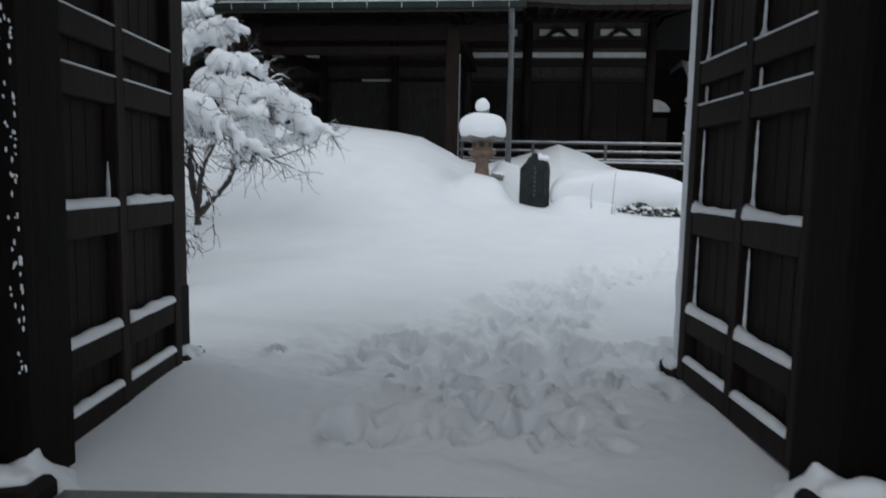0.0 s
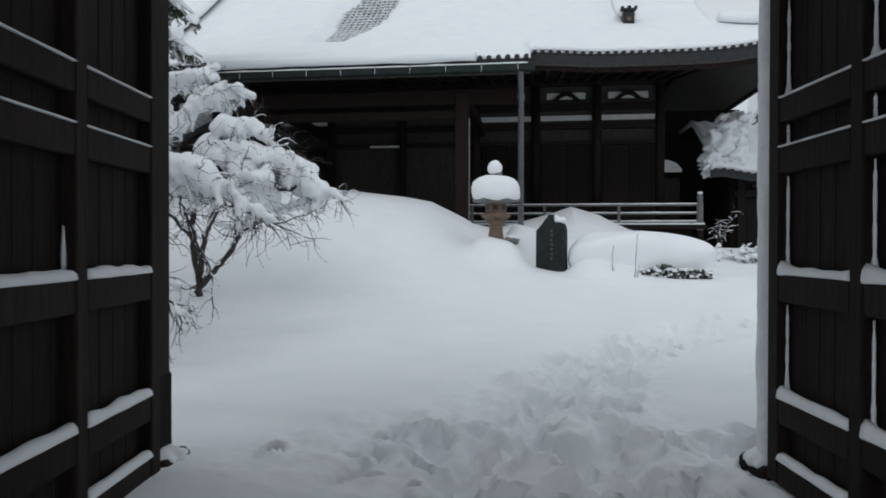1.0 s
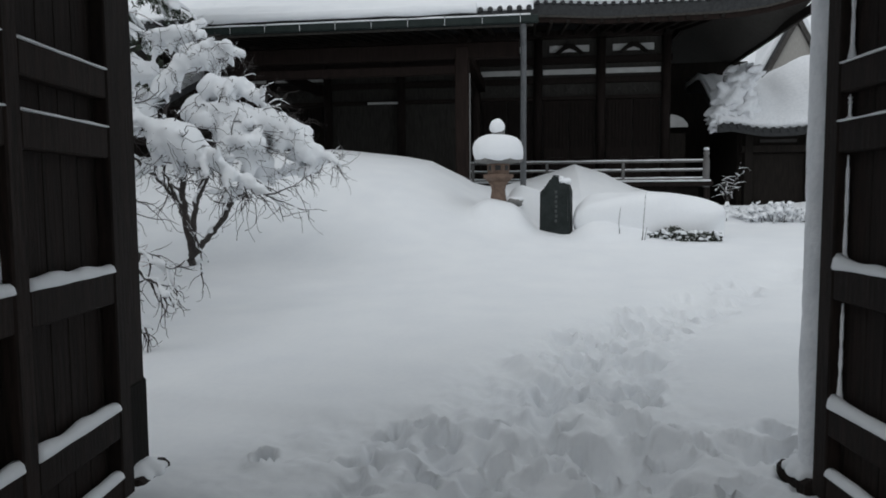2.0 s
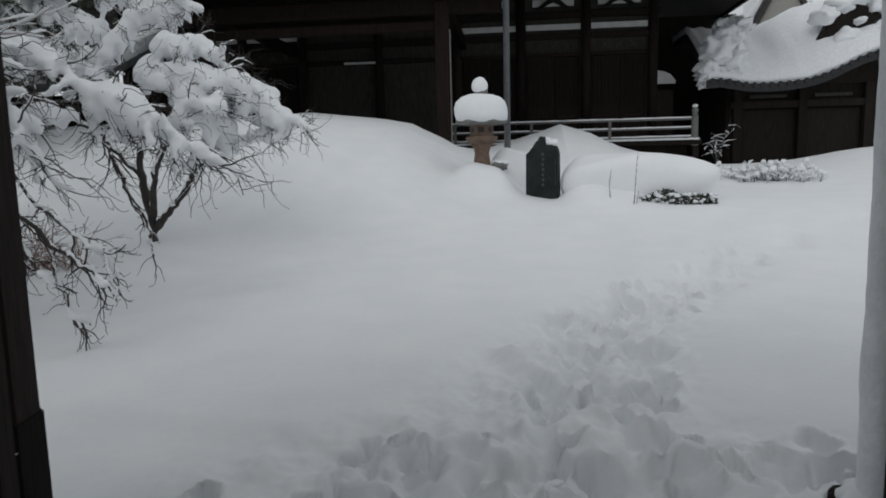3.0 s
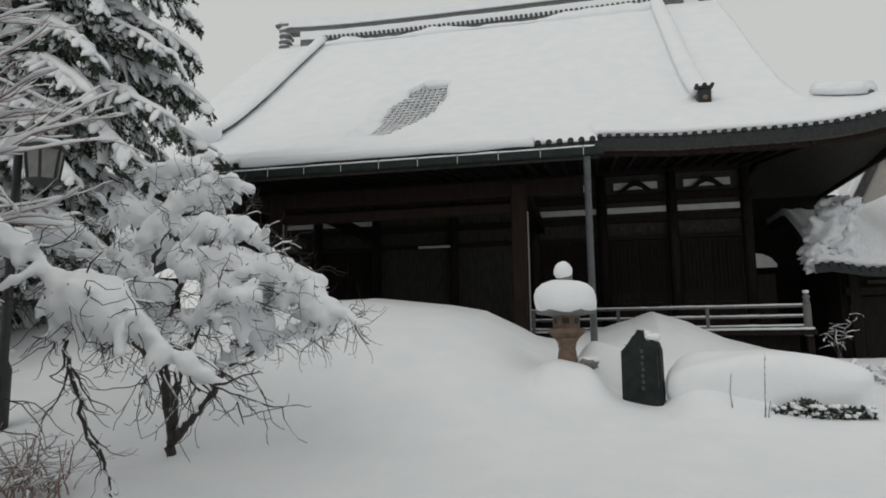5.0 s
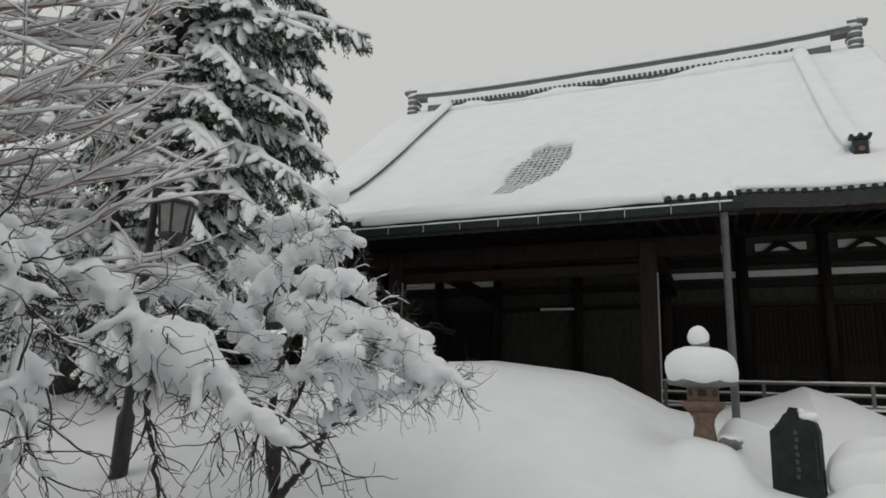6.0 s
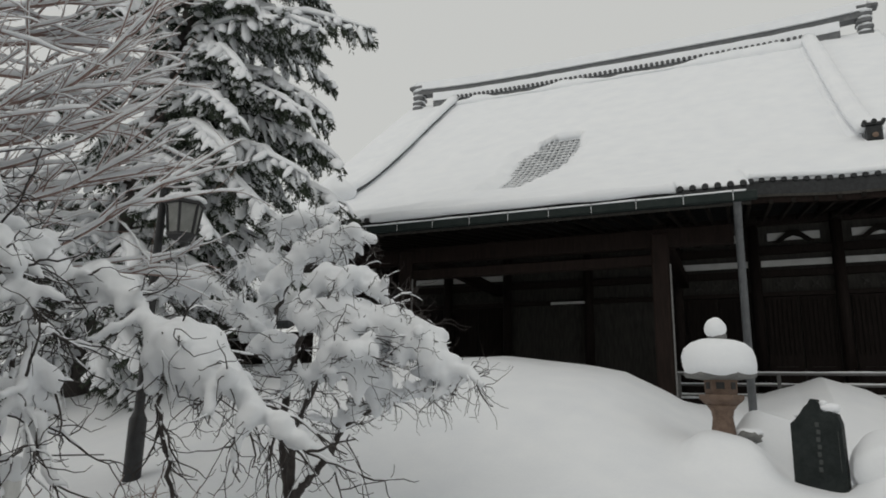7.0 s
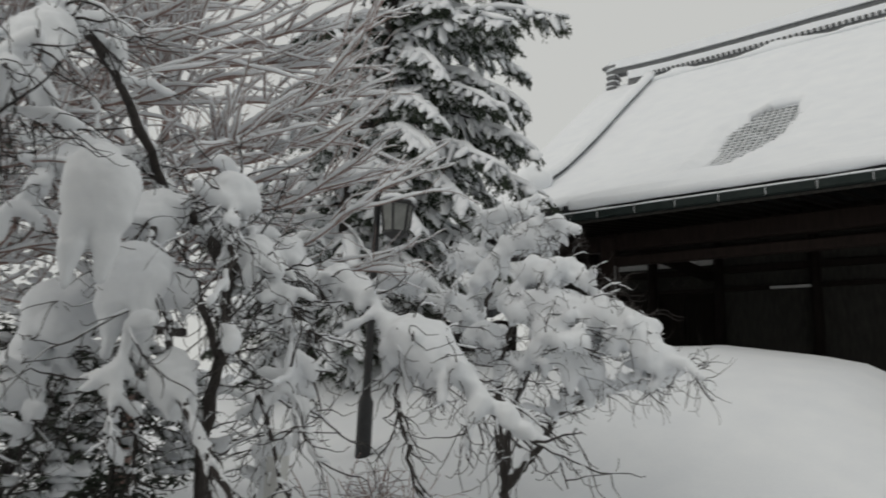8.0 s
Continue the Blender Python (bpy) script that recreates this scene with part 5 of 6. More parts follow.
weeping_heaps = [
    ((-4.42, 8.88, 2.34), (0.8, 0.0, -0.42), (0.46, 0.21, 0.36)), ((-5.35, 8.86, 2.86), (0.8, 0.02, -0.35), (0.42, 0.10, 0.17)), ((-6.25, 8.85, 3.22), (0.8, 0.02, -0.35), (0.40, 0.13, 0.24)),
    ((-5.75, 7.9, 3.55), (0.6, -0.3, -0.4), (0.34, 0.16, 0.26)), ((-6.3, 7.5, 3.35), (0.5, -0.5, -0.3), (0.36, 0.20, 0.40)), ((-5.75, 7.15, 2.75), (0.5, -0.3, -0.9), (0.34, 0.18, 0.40)),
    ((-6.8, 7.0, 3.8), (0.5, -0.6, -0.4), (0.34, 0.2, 0.28)), ((-6.0, 7.6, 2.7), (0.7, -0.4, -0.4), (0.32, 0.16, 0.24)), ((-5.5, 6.25, 4.2), (0.6, -0.5, -0.5), (0.28, 0.15, 0.24)),
    ((-5.55, 6.75, 3.3), (0.3, -0.2, -1.0), (0.36, 0.18, 0.40)), ((-5.3, 7.3, 2.0), (0.7, -0.1, -0.6), (0.26, 0.12, 0.2)), ((-6.4, 6.9, 2.5), (0.3, -0.4, -0.8), (0.30, 0.2, 0.34)),
    ((-3.95, 8.9, 2.02), (0.7, 0, -0.55), (0.22, 0.06, 0.09)), ((-5.7, 8.15, 3.05), (0.7, -0.2, -0.5), (0.30, 0.12, 0.2)), ((-6.5, 6.7, 1.9), (0.5, -0.5, -0.6), (0.26, 0.15, 0.24)),
]
build_tree("weeping_tree", "weeping tree with snow-plastered branches hanging low", weeping_limbs, 9, subs=5, spread=0.66, droop=0.09, limb_snow=0.042, sub_snow=0.040, heaps=weeping_heaps, twigs=4,
           sub_up=0.12, twig_len=0.46, tip=0.0078, fan=0.75, cell=0.026, curl=0.22, first=0.26, heavy=0.58, dusted=0.32, wig=0.2, heap_scale=0.78, soft=0.018, trunk_bare=False)


# fine-branched tall trees behind it
def tall_limbs(x, y, seed, turn, n, reach):
    r = random.Random(seed)
    out = [([(x, y, 0.0), (x + 0.1, y, 2.0), (x + 0.3, y - 0.1, 4.5), (x + 0.7, y - 0.2, 8.5)], 0.16, 0.05)]
    for k in range(n):
        h = 2.9 + 5.4 * (k + r.random()) / n
        a = radians(turn + r.uniform(-50, 50))
        ln = reach * r.uniform(0.7, 1.05) * (1 - 0.05 * (h - 2.6))
        dx, dy, up = math.cos(a), math.sin(a), r.uniform(-0.05, 0.25)
        bow = r.uniform(-0.35, 0.10)
        p = (x + 0.1 + 0.06 * h, y, h)
        out.append(([p, (p[0] + dx * ln * 0.35, p[1] + dy * ln * 0.35, h + up * ln * 0.35 + bow * 0.7), (p[0] + dx * ln * 0.7, p[1] + dy * ln * 0.72, h + up * ln * 0.7 + bow),
                     (p[0] + dx * ln, p[1] + dy * ln, h + up * ln + r.uniform(-0.1, 0.4))], 0.040, 0.010))
    return out


def build_bare_tree(name, label, limbs, seed, bark):
    """Long straight branches forking forwards, each with a ribbon of snow on its upper side."""
    r = random.Random(seed)
    tree = thing(name, limbs[0][0][0], label, "tree")
    crown, load = Geo(), Geo()
    for n, (ctrl, r0, r1) in enumerate(limbs):
        pts = smooth_line(ctrl, 5 * len(ctrl))
        rads = taper(len(pts), r0, r1)
        limb = Geo().tube(pts, rads, 8)
        part("trunk" if n == 0 else "limb", limb, bark, tree, smooth=True)
        if n:
            ls = Geo()
            snow_on(ls, pts, rads, 0.055, 0.095, r, 0.25, 8)
            part("limb_snow", ls, SNOW, tree, smooth=True)
        for i in range(4 if n else len(pts), len(pts)):
            along = (pts[min(i + 1, len(pts) - 1)] - pts[i - 1]).normalized()
            for _ in range(2):
                if r.random() > 0.40:
                    continue
                d = (along + Vector((r.gauss(0, 0.40), r.gauss(0, 0.40), r.gauss(0.12, 0.32)))).normalized()
                sub = arc(pts[i - 1].lerp(pts[i], r.random()), d, r.uniform(0.6, 1.7), -0.012, 9, 0.085, r)
                sr = taper(10, 0.015, 0.006)
                crown.tube(sub, sr, 5, False)
                snow_on(load, sub, sr, 0.032, 0.052, r, 0.3, 6)
                for _ in range(3):
                    j = r.randrange(2, 10)
                    d2 = (sub[j] - sub[j - 1]).normalized() + Vector((r.gauss(0, 0.35), r.gauss(0, 0.35), r.gauss(0.08, 0.28)))
                    tw = arc(sub[j], d2, r.uniform(0.2, 0.7), -0.01, 5, 0.11, r)
                    tr = taper(6, 0.0065, 0.003)
                    crown.tube(tw, tr, 4, False)
                    if r.random() < 0.7:
                        snow_on(load, tw, tr, 0.013, 0.022, r, 0.3, 5)
    tagged(part("crown", crown, bark, tree, "long fine reddish twigs", smooth=True), kind="stuff")
    tagged(part("snow_load", load, SNOW, tree, "ribbons of snow along the twigs", smooth=True), kind="stuff")


for x, y, sd, turn, n, reach in ((-11.6, 10.0, 5, -14, 26, 4.6), (-12.6, 7.4, 6, -12, 26, 4.4), (-10.4, 6.7, 7, 5, 28, 3.4)):
    build_bare_tree("tall_bare_tree", "tall bare tree with long reddish snow-lined branches", tall_limbs(x, y, sd, turn, n, reach), 12 + sd, PALEBARK)


def build_conifer(x, y, h, seed, boughs, lowest, reach, trunk, lean, long_boughs):
    r = random.Random(seed)
    z0 = float(ground_z(x, y)) - 0.2
    tree = thing("conifer", (x, y, z0), "tall dark conifer with drooping boughs loaded with snow", "tree")
    stem = lambda z: Vector((x + lean * (z - z0) + 0.12 * wob(z, 1, 0.5), y, z))
    part("trunk", Geo().tube([stem(z0 + (h - z0) * q / 12) for q in range(13)], taper(13, trunk, 0.08), 12), BARK, tree, smooth=True)
    drift = Drift()
    for k in range(70):
        a = radians(r.uniform(190, 290))
        c = stem(r.uniform(0.5, h * 0.6))
        q = trunk * (1 - 0.8 * (c.z - z0) / (h - z0))
        at = Vector((c.x + q * math.cos(a), c.y + q * math.sin(a), c.z))
        drift.line([at, at + Vector((0.03, 0, r.uniform(0.2, 0.8)))], [0.10, 0.06])
    part("trunk_snow", drift.skin(0.06, 0.03), SNOW_ROUGH, tree, "snow blown onto the bark", smooth=True)
    lines = []
    for z, tip, sag in long_boughs:
        a, b = stem(z), Vector(tip)
        lines.append([a.lerp(b, q / 13) + Vector((r.gauss(0, 0.05), r.gauss(0, 0.05), sag * math.sin(math.pi * q / 13))) for q in range(14)])
    for b in range(boughs):
        q = (b + r.random()) / boughs
        a = radians(b * 137.5 + r.uniform(-20, 20))
        if math.cos(a) < -0.15 and q > 0.3 and b % 3:
            continue
        ln = reach * (0.8 + 0.2 * float(step(0.05, 0.4, q))) * (1 - 0.7 * q ** 2) * r.uniform(0.6, 1.08)
        d = Vector((math.cos(a), math.sin(a), 0.15))
        pts = [stem(lowest + (h - lowest) * q)]
        for i in range(11):
            d = (d + Vector((r.gauss(0, 0.07), r.gauss(0, 0.07), -0.075))).normalized()
            pts.append(pts[-1] + d * ln / 11)
        lines.append(pts)
    needles, load = Geo(), Geo()
    for pts in lines:
        n = len(pts)
        ln = (pts[-1] - pts[0]).length
        part("bough", Geo().tube(pts, taper(n, 0.085, 0.015), 6), BARK, tree, smooth=True)
        snow_on(load, pts, taper(n, 0.085, 0.015), 0.17, 0.18, r, 0.4, 7)
        for i in range(2, n):
            along = (pts[i] - pts[i - 1]).normalized()
            side = Vector((-along.y, along.x, 0)).normalized()
            room = (0.55 + 0.10 * ln) * (1 - 0.55 * max(0, i - n * 0.45) / (n * 0.55)) * min(1.0, i / (n * 0.35))
            for s in (-1, 1, -1, 1, 0, 0):
                d = (along * r.uniform(0.4, 1.0) + side * s * r.uniform(0.4, 1.0) + Vector((0, 0, r.gauss(-0.55, 0.25)))).normalized()
                spray = hook(pts[i - 1].lerp(pts[i], r.random()), d, room * r.uniform(0.6, 1.15), 0.10, 0.0, 5, 0.07, r)
                for w in range(40):
                    f = 1.0 + 4.0 * r.random()
                    j = min(4, int(f))
                    ax = (spray[j + 1] - spray[j]).normalized()
                    p = spray[j].lerp(spray[j + 1], f - j) + Vector((0, 0, -0.02))
                    e = (ax * 0.7 + Vector((r.gauss(0, 0.6), r.gauss(0, 0.6), r.gauss(-0.35, 0.4)))).normalized() * r.uniform(0.09, 0.19)
                    t = e.cross(Vector((r.gauss(0, 1), r.gauss(0, 1), r.gauss(0, 1)))).normalized() * 0.016
                    needles.add([p, p + e * 0.5 + t, p + e, p + e * 0.5 - t], [(0, 1, 2, 3)])
                if r.random() < 0.88:
                    wd = r.uniform(0.075, 0.175)
                    cut = spray[r.randrange(0, 2):r.randrange(4, 7)]
                    m = len(cut)
                    load.tube([p + Vector((0, 0, 0.03)) for p in cut], [], 8,
                              squash=[(wd * r.uniform(0.7, 1.25) * (0.45 if k in (0, m - 1) else 1), wd * r.uniform(0.7, 1.2) * (0.4 if k in (0, m - 1) else 1)) for k in range(m)], under=0.45)
    tagged(part("needles", needles, NEEDLE, tree, "dark green needle sprays"), kind="stuff")
    tagged(part("snow_load", load, SNOW, tree, "snow lying on the boughs", smooth=True), kind="stuff")


build_conifer(-17.2, 18.2, 19.0, 3, 120, 2.6, 5.9, 0.50, 0.23,
              [(13.2, (-9.6, 17.6, 12.6), 0.5), (12.2, (-8.4, 18.0, 10.7), 0.6), (11.8, (-9.4, 17.0, 10.5), 0.5), (10.4, (-9.9, 18.6, 9.0), 0.9), (9.8, (-9.7, 17.4, 8.5), 0.8),
               (9.2, (-9.3, 18.2, 7.6), 0.9), (8.4, (-9.4, 17.0, 6.8), 0.8), (7.8, (-9.2, 18.4, 6.5), 0.8), (7.2, (-9.8, 17.2, 5.6), 0.7), (6.4, (-10.0, 18.0, 4.7), 0.7),
               (8.8, (-10.8, 16.2, 7.2), 0.7), (7.4, (-11.0, 16.0, 5.4), 0.7), (5.6, (-10.8, 17.0, 3.9), 0.6), (6.0, (-12.4, 15.4, 4.2), 0.5),
               (10.9, (-11.2, 16.8, 9.6), 0.8), (9.5, (-11.0, 16.4, 8.2), 0.8), (8.0, (-10.2, 16.6, 6.1), 0.8), (6.8, (-10.6, 18.8, 5.0), 0.7), (10.0, (-10.4, 19.2, 8.2), 0.8)])


# ---------------------------------------------------------------- lamp post, notice post, stalks and shrubs
def build_lamp(x, y):
    z0 = float(ground_z(x, y)) - 0.1
    lamp = thing("street_lamp", (x, y, z0), "black iron lamp post with a glazed box lantern on an arm", "lamp")
    part("pole", Geo().lathe((x, y, z0), [(0.15, 0), (0.15, 1.1), (0.12, 1.16), (0.085, 1.25), (0.07, 5.3), (0.10, 5.36), (0.02, 5.45)], 14), IRON, lamp, smooth=True)
    part("arm", Geo().tube([(x, y, 5.75), (x + 0.3, y, 5.83), (x + 0.56, y, 5.70)], [0.03] * 3, 8), IRON, lamp)
    cx, zb = x + 0.56, 4.80
    box = part("lantern_box", Geo().lathe((cx, y, zb), [(0.23, 0.0), (0.27, 0.04), (0.245, 0.06), (0.31, 0.54), (0.35, 0.59), (0.10, 0.76)], 6), FROST, lamp, "frosted lamp glass")
    for k in range(6):
        a = 2 * math.pi * k / 6
        part("mullion", Geo().tube([(cx + 0.252 * math.cos(a), y + 0.252 * math.sin(a), zb + 0.05), (cx + 0.318 * math.cos(a), y + 0.318 * math.sin(a), zb + 0.57)], [0.026] * 2, 6), IRON, box)
    part("base_rim", Geo().lathe((cx, y, zb), [(0.10, -0.10), (0.25, -0.02), (0.285, 0.0), (0.285, 0.045), (0.25, 0.05)], 6), IRON, lamp)
    part("roof", Geo().lathe((cx, y, zb), [(0.30, 0.56), (0.385, 0.58), (0.385, 0.62), (0.12, 0.79), (0.05, 0.84)], 6), IRON, lamp)
    part("roof_snow", Geo().blob((cx, y, zb + 0.68), (0.36, 0.36, 0.13), 16, 8, 0.15, 2, 4, 1, 0.5), SNOW, lamp, smooth=True)


def build_notice():
    x, y = -5.38, 8.3
    post = thing("notice_post", (x, y, 0.0), "white painted notice post with black vertical writing", "sign")
    part("post", Geo().box((x, y, 0.66), (0.17, 0.11, 1.5), None, 0.01), BOARD, post)
    for k in range(9):
        part("writing", Geo().box((x - 0.015, y - 0.0565, 0.72 - 0.075 * k), (0.075, 0.006, 0.052), None, 0.002), INK_SHADE, post, "black painted bar")
    part("cap_snow", Geo().blob((x, y, 1.45), (0.13, 0.11, 0.10), 12, 8, 0.2, 2, 6), SNOW, post, smooth=True)


def build_shrub(name, label, x, y, size, seed, n=40, lean=0.45, load=0.05, bark=BARK):
    r = random.Random(seed)
    z0 = float(ground_z(x, y))
    sh = thing(name, (x, y, z0), label, "shrub")
    st, sn = Geo(), Geo()
    for k in range(n):
        p = Vector((x + r.gauss(0, size[0] * 0.4), y + r.gauss(0, size[1] * 0.4), z0 - 0.05))
        pts = arc(p, (r.gauss(0, lean), r.gauss(0, lean), 1), size[2] * r.uniform(0.5, 1.1), 0.06, 6, 0.14, r)
        rr = taper(7, 0.014, 0.005)
        st.tube(pts, rr, 4, False)
        snow_on(sn, pts, rr, load, load, r, 0.8, 6)
        for j in (3, 4, 5):
            sd = arc(pts[j], (r.gauss(0, 1), r.gauss(0, 1), 0.3), size[2] * 0.3, 0.1, 4, 0.2, r)
            st.tube(sd, taper(5, 0.008, 0.003), 3, False)
            snow_on(sn, sd, taper(5, 0.008, 0.003), load * 0.9, load, r, 0.8, 6)
    tagged(part("stem_tangle", st, bark, sh, smooth=True), kind="stuff")
    tagged(part("snow_load", sn, SNOW, sh, smooth=True), kind="stuff")


def build_stalk(x, y, h, seed):
    r = random.Random(seed)
    z0 = float(ground_z(x, y)) - 0.05
    s = thing("dead_stalk", (x, y, z0), "thin dry plant stalk standing in snow", "plant", "dry stalks")
    pts = arc((x, y, z0), (r.gauss(0, 0.05), 0, 1), h, 0.0, 8, 0.05, r)
    part("stem", Geo().tube(pts, taper(9, 0.012, 0.006), 5), RAILWOOD, s)
    g = Geo()
    for j in range(2, 9):
        g.blob(pts[j] + Vector((0.008, 0, 0)), (0.013, 0.013, h * 0.075), 6, 5, 0.5, 2, j)
    part("snow", g, SNOW_ROUGH, s, smooth=True)


def build_evergreen(x, y, size, seed):
    r = random.Random(seed)
    z0 = float(ground_z(x, y))
    b = thing("evergreen_bush", (x, y, z0), "dark evergreen bush under broken patches of snow", "bush", "bushes under the trees")
    stem, leaf, sn = Geo(), Geo(), Geo()
    for k in range(9):
        stem.tube(arc((x, y, z0 - 0.1), (r.gauss(0, 0.5), r.gauss(0, 0.5), 1), size[2] * 0.9, 0.02, 6, 0.12, r), taper(7, 0.03, 0.01), 6)
    for k in range(2600):
        d = Vector((r.gauss(0, 1), r.gauss(0, 1), r.gauss(0, 1))).normalized() * r.uniform(0.55, 1.0) ** 0.5
        p = Vector((x + d.x * size[0], y + d.y * size[1], z0 + size[2] * (0.52 + 0.5 * d.z)))
        e, f = Vector((r.gauss(0, 1), r.gauss(0, 1), r.gauss(-0.3, 0.7))).normalized() * 0.075, Vector((r.gauss(0, 1), r.gauss(0, 1), r.gauss(0, 1))).normalized() * 0.028
        leaf.add([p - e, p + f, p + e, p - f], [(0, 1, 2, 3)])
        if k % 8 == 0 and d.z > -0.5:
            q = r.uniform(0.05, 0.14)
            sn.blob(p + Vector((0, 0, 0.03)), (q * 1.3, q, q * 0.6), 9, 6, 0.5, 2, k, 1, 0.5)
    part("stem", stem, BARK, b, smooth=True)
    tagged(part("foliage", leaf, LEAF, b), kind="stuff")
    tagged(part("snow_load", sn, SNOW, b, smooth=True), kind="stuff")


for n, (x, y, size) in enumerate(((-8.7, 7.4, (1.2, 1.0, 2.3)), (-9.4, 6.2, (1.3, 1.1, 3.2)), (-10.0, 9.2, (1.3, 1.1, 2.2)), (-8.3, 5.6, (0.9, 0.9, 1.6)), (-12.6, 8.4, (1.7, 1.3, 6.0)))):
    build_evergreen(x, y, size, 50 + n)
build_lamp(-10.55, 14.15)
build_notice()
for k, (x, y, h) in enumerate(((1.66, 16.75, 0.65), (2.10, 16.5, 1.05), (2.16, 16.5, 0.35))):
    build_stalk(x, y, h, k)
build_shrub("sapling", "small bare sapling coated in snow beside the veranda", 7.45, 29.4, (0.08, 0.08, 1.9), 31, 7, 0.11, 0.020)
build_shrub("snowy_shrub", "low shrub flattened and whitened by snow", 7.0, 22.5, (1.6, 0.8, 0.7), 32, 60, 0.5, 0.08)
build_shrub("dry_bush", "reddish dry bush dusted with snow under the trees", -7.3, 11.4, (0.9, 0.5, 0.95), 33, 50, 0.5, 0.010, PALEBARK)


# ---------------------------------------------------------------- neighbouring buildings
def build_entrance():
    x0, x1, y0 = 8.0, 19.0, 31.0
    hs = thing("entrance_house", ((x0 + x1) / 2, y0 + 4, 0.6), "dark timber entrance house with a wavy snow-draped gabled roof", "house")
    eave = lambda x: 4.35 + 1.15 * math.exp(-((x - 14.2) / 2.0) ** 2) + 0.25 * math.exp(-((x - 7.8) / 0.9) ** 2)
    crest = lambda x: 6.75 + 0.9 * float(step(9.3, 13.5, x)) - 0.45 * math.exp(-((x - 10.2) / 0.9) ** 2)
    top = lambda x, y: eave(x) + (crest(x) + 0.3 - eave(x)) * float(np.clip((y - y0) / 3.6, 0, 1)) ** 0.75
    xs = [x0 - 0.6 + 0.18 * k for k in range(65)]
    ys = [y0 + 0.22 * k for k in range(30)]
    part("roof", Geo().slab(xs[::3], ys[::3], lambda x, y: top(x, y) - 0.02, lambda x, y: top(x, y) - 0.34), EAVETILE, hs)
    part("roof_snow", Geo().slab(xs, ys, lambda x, y: top(x, y) + 0.24 + 0.14 * wob(x, y * 0.15, 1.1, 4) + 0.10 * wob(x * 1.6, y * 0.2, 1.9, 1) + 0.04 * wob(x, y, 3.0, 1), lambda x, y: top(x, y) - 0.08 * abs(wob(x * 2, 0, 2.3))), SNOW_ROUGH, hs,
         "thick drooping snow sheet", smooth=True)
    g = Geo()
    r = random.Random(2)
    for x, z, a, b in ((8.35, 6.35, 0.62, 0.62), (8.0, 5.7, 0.72, 0.80), (7.75, 5.0, 0.55, 0.55), (8.5, 5.3, 0.6, 0.8), (7.45, 4.7, 0.32, 0.35), (8.75, 6.7, 0.45, 0.35)):
        at = len(g.v)
        g.blob((x, y0 + 0.55, z), (a, 0.55, b), 34, 24, 0.5, 2.2, x + z)
        for n in range(at, len(g.v)):
            p = Vector(g.v[n])
            k = noise.noise(p * 4.5) * 0.20 + noise.noise(p * 11) * 0.09
            g.v[n] = (p.x + k, p.y - abs(k) * 0.6, p.z + 0.6 * k)
    tagged(part("gable_end_snow", g, SNOW_ROUGH, hs, "ragged grey snow crust on the gable end", smooth=True), kind="stuff")
    disc = Geo().tube([(0, 0, 0), (0, 0.3, 0)], [0.10, 0.10], 8).mesh("eave_tile", EAVETILE)
    off = world_of(hs).translation
    for k in range(34):
        x = x0 - 0.4 + 0.33 * k
        share("eave_tile", disc, hs, Vector((x, y0 - 0.06, eave(x) - 0.06)) - off)
    # solid dark block stands in for the shade of the gable recess
    part("upper_gable", Geo().prism([(11.9, 6.1), (14.6, 6.0), (14.4, 7.0), (13.4, 7.55), (12.7, 7.1)], y0 + 0.95, y0 + 2.2), HALLWOOD, hs, "dark block for the shaded recess under the upper gable")
    for k, (x, z, a) in enumerate(((12.2, 7.0, 0.5), (12.8, 7.45, 0.5), (13.5, 7.75, 0.55), (14.4, 7.4, 0.6), (13.1, 6.1, 0.55), (14.3, 6.2, 0.6), (13.5, 6.75, 0.22))):
        part("gable_snow", Geo().blob((x, y0 + 1.0, z), (a, 0.55, a * 0.75), 20, 14, 0.55, 1.8, k * 3.0, 1, 0.2), SNOW, hs, "lump of snow on the upper gable", smooth=True)
    part("front_wall", Geo().box((14.0, y0 + 1.6, 2.3), (10.6, 0.2, 4.2)), HALLWOOD, hs)
    part("side_wall", Geo().box((8.75, y0 + 4.4, 2.6), (0.2, 5.6, 4.6)), HALLWOOD, hs)
    for x in (9.0, 11.6, 14.2, 16.8):
        part("column", Geo().box((x, y0 + 1.3, 2.4), (0.34, 0.34, 4.0)), HALLWOOD, hs)
    for x in (10.3, 12.9):
        part("door_panel", Geo().box((x, y0 + 1.45, 2.0), (2.1, 0.08, 2.8)), HALLWOOD, hs)
        part("plaster_strip", Geo().box((x, y0 + 1.46, 3.95), (1.5, 0.05, 0.14)), CARVED, hs)
    part("wall_beam", Geo().box((14.0, y0 + 1.28, 3.6), (10.6, 0.2, 0.3)), HALLWOOD, hs)


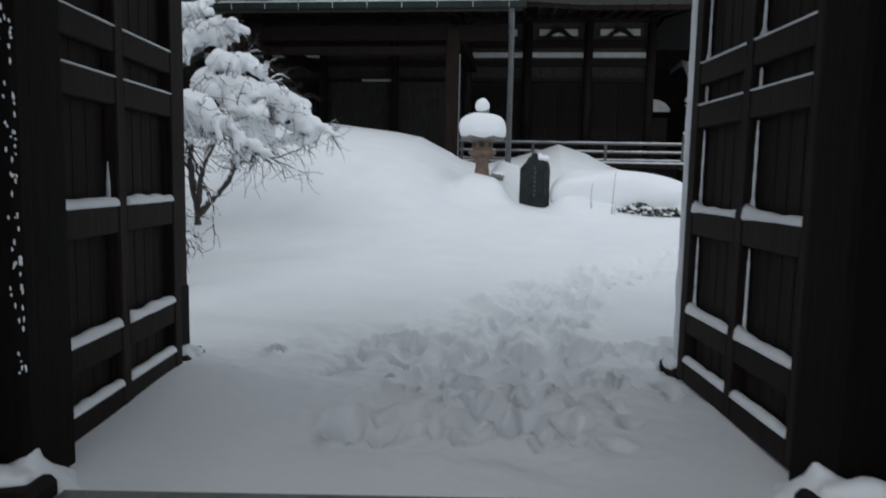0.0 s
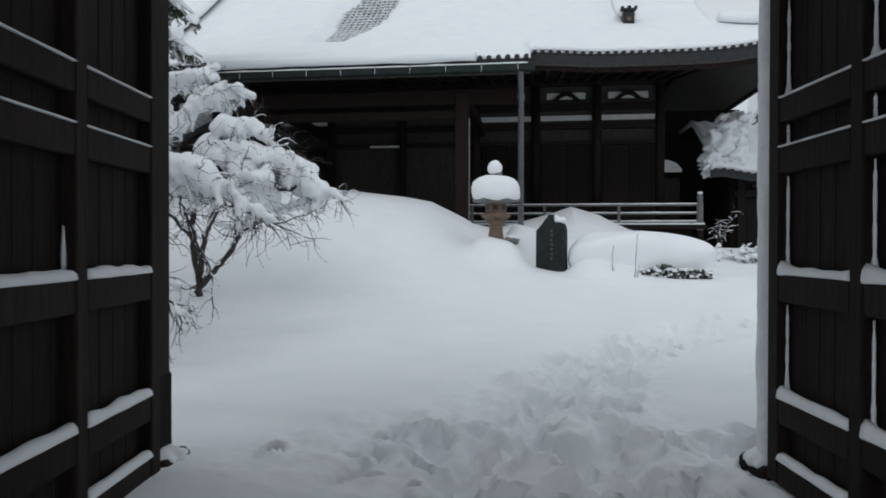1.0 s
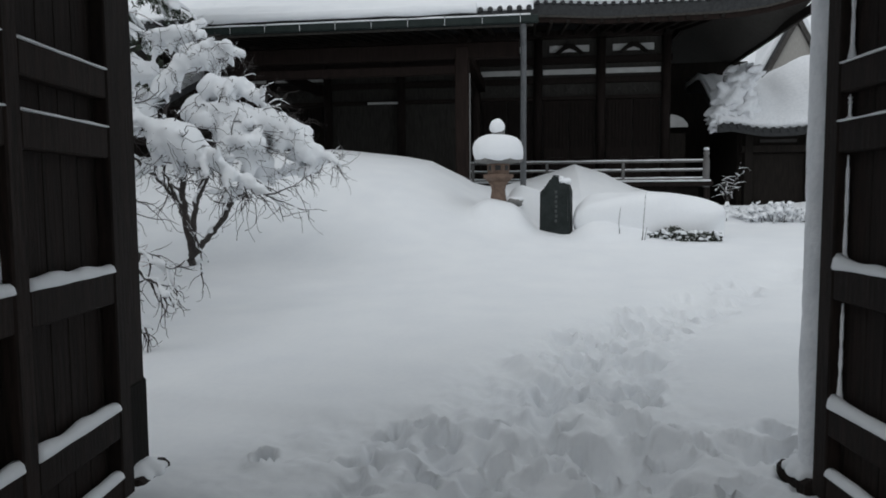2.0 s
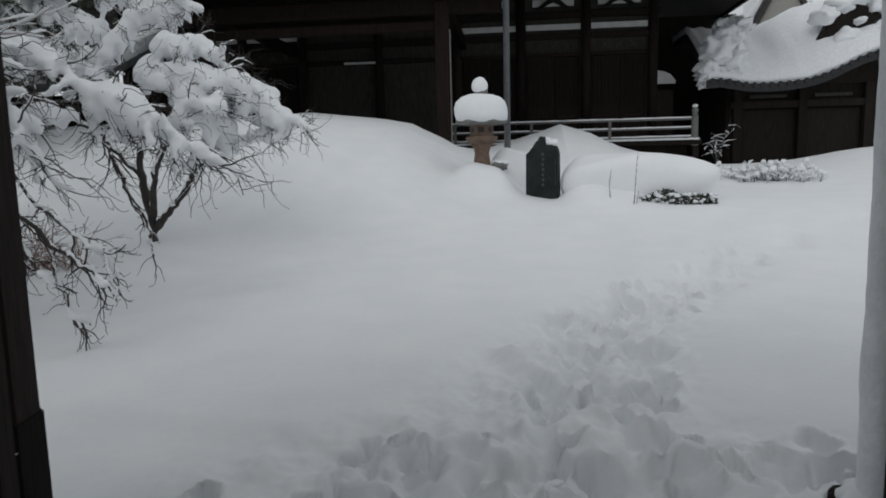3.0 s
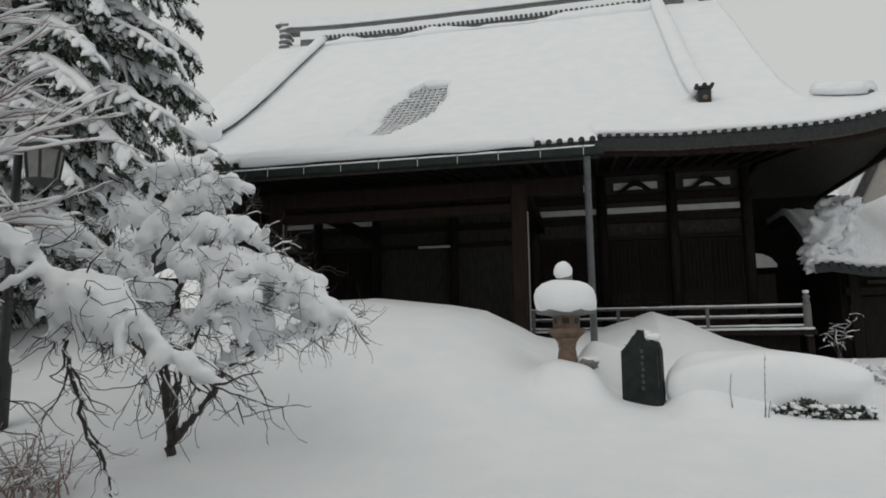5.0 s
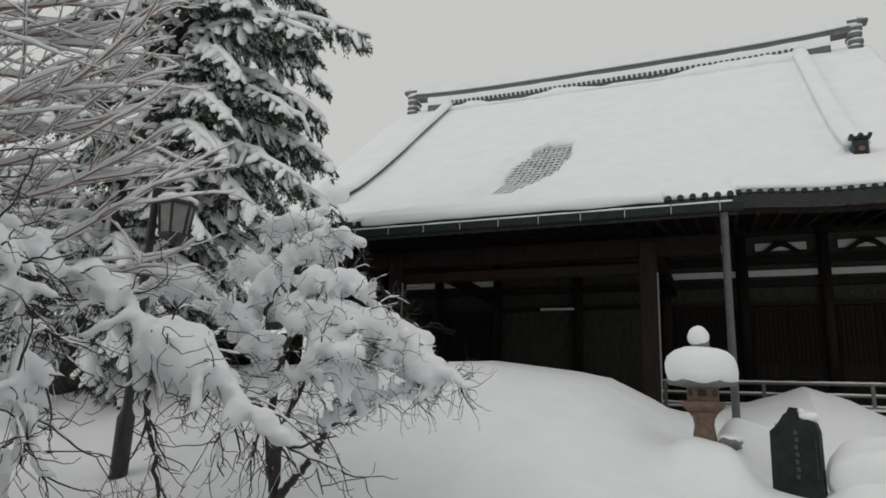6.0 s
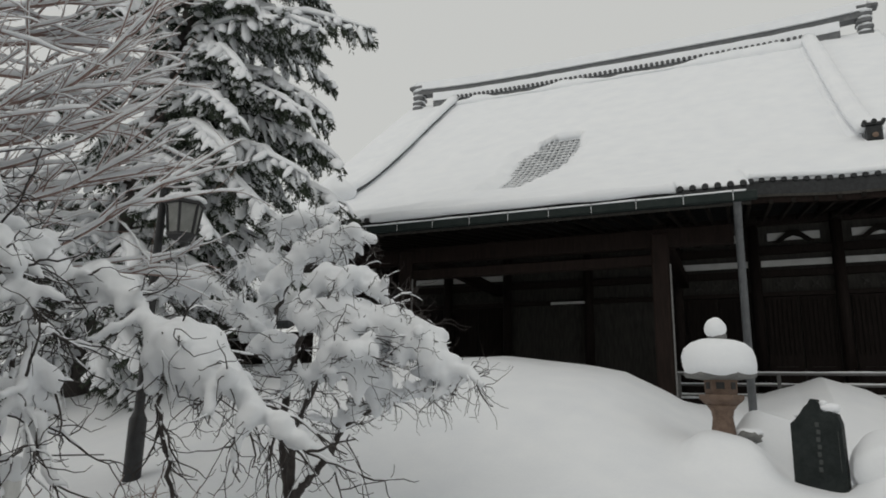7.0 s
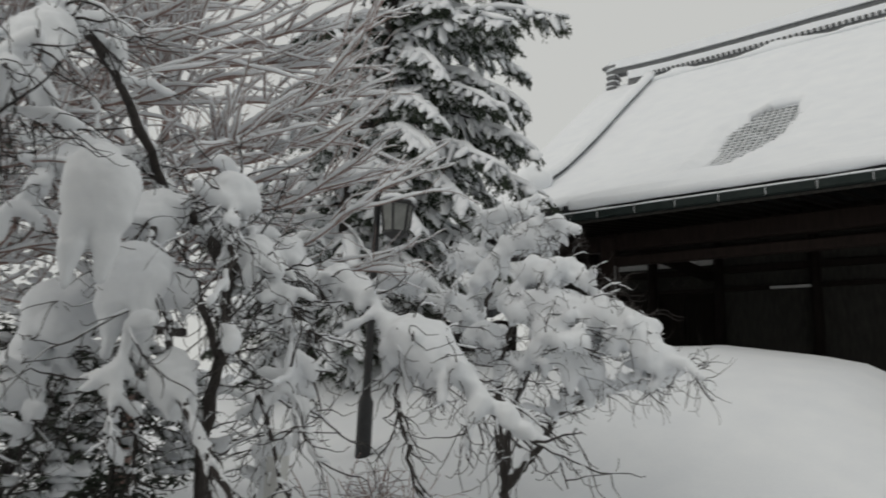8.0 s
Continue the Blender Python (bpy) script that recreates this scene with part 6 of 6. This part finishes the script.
def build_back_house():
    hs = thing("gabled_house", (18, 48, 0.6), "far house with steep snow roof and small plaster gable", "house")
    xs, ys = [10.0 + 0.6 * k for k in range(40)], [44.0 + 0.6 * k for k in range(24)]
    top = lambda x, y: 8.0 + min(0.72 * (y - 44), 0.95 * (x - 9.4) + 0.2, 9.0)
    part("roof", Geo().slab(xs, ys, lambda x, y: top(x, y) - 0.02, lambda x, y: top(x, y) - 0.3), TILE, hs)
    part("roof_snow", Geo().slab(xs, ys, lambda x, y: top(x, y) + 0.4 + 0.06 * wob(x, y, 0.5), lambda x, y: top(x, y)), SNOW, hs, smooth=True)
    part("wall", Geo().box((21, 46.2, 4.2), (20, 0.3, 7.4)), HALLWOOD, hs)
    ax, az = 15.15, 11.9
    part("gable_wall", Geo().prism([(ax - 1.6, 8.6), (ax + 1.6, 8.6), (ax, az - 0.25)], 44.25, 44.5), GABLE, hs, "weathered gable wall")
    for s in (-1, 1):
        ang = math.degrees(math.atan2(az - 8.3, 1.9))
        part("barge_board", Geo().box((0, 0, 0), (4.1, 0.2, 0.26), pose(ax + s * 0.98, 44.15, (az + 8.3) / 2, 0, s * ang, 0)), CARVED, hs)
        part("gable_roof", Geo().box((0, 0, 0), (4.2, 7.0, 0.2), pose(ax + s * 1.02, 47.9, (az + 8.3) / 2 + 0.2, 0, s * ang, 0)), TILE, hs)
        part("gable_snow", Geo().box((0, 0, 0), (4.3, 7.0, 0.4), pose(ax + s * 1.15, 47.9, (az + 8.3) / 2 + 0.52, 0, s * ang, 0), 0.15), SNOW, hs)


def build_west_house():
    hs = thing("west_house", (-18, 23, 0.6), "low dark wooden house half hidden by snowy trees", "house")
    part("wall", Geo().box((-19, 23.2, 2.0), (11.5, 0.2, 4.0)), HALLWOOD, hs)
    for z in (1.9, 2.75, 3.6):
        part("beam", Geo().box((-19, 22.98, z), (11.6, 0.22, 0.34)), REDWOOD, hs)
        part("beam_snow", Geo().tube([(-24.6 + 0.3 * k, 22.86, z + 0.17) for k in range(38)], [], 8, squash=[(0.10, 0.06 + 0.03 * wob(k, z, 0.7)) for k in range(38)]), SNOW, hs, smooth=True)
    for k in range(6):
        part("post", Geo().box((-24.2 + 2.1 * k, 22.98, 2.0), (0.26, 0.26, 4.0)), REDWOOD, hs)
        if k < 5:
            part("panel", Geo().box((-23.15 + 2.1 * k, 23.06, 2.3), (1.4, 0.05, 0.5)), CARVED, hs)
    xs, ys = [-25.6 + 0.35 * k for k in range(37)], [21.6 + 0.3 * k for k in range(18)]
    top = lambda x, y: 4.2 + 0.42 * (y - 21.6)
    part("roof", Geo().slab(xs, ys, lambda x, y: top(x, y) - 0.02, lambda x, y: top(x, y) - 0.25), TILE, hs)
    part("roof_snow", Geo().slab(xs, ys, lambda x, y: top(x, y) + 0.4 + 0.08 * wob(x, y, 0.6), lambda x, y: top(x, y)), SNOW, hs, smooth=True)


build_entrance()
build_back_house()
build_west_house()
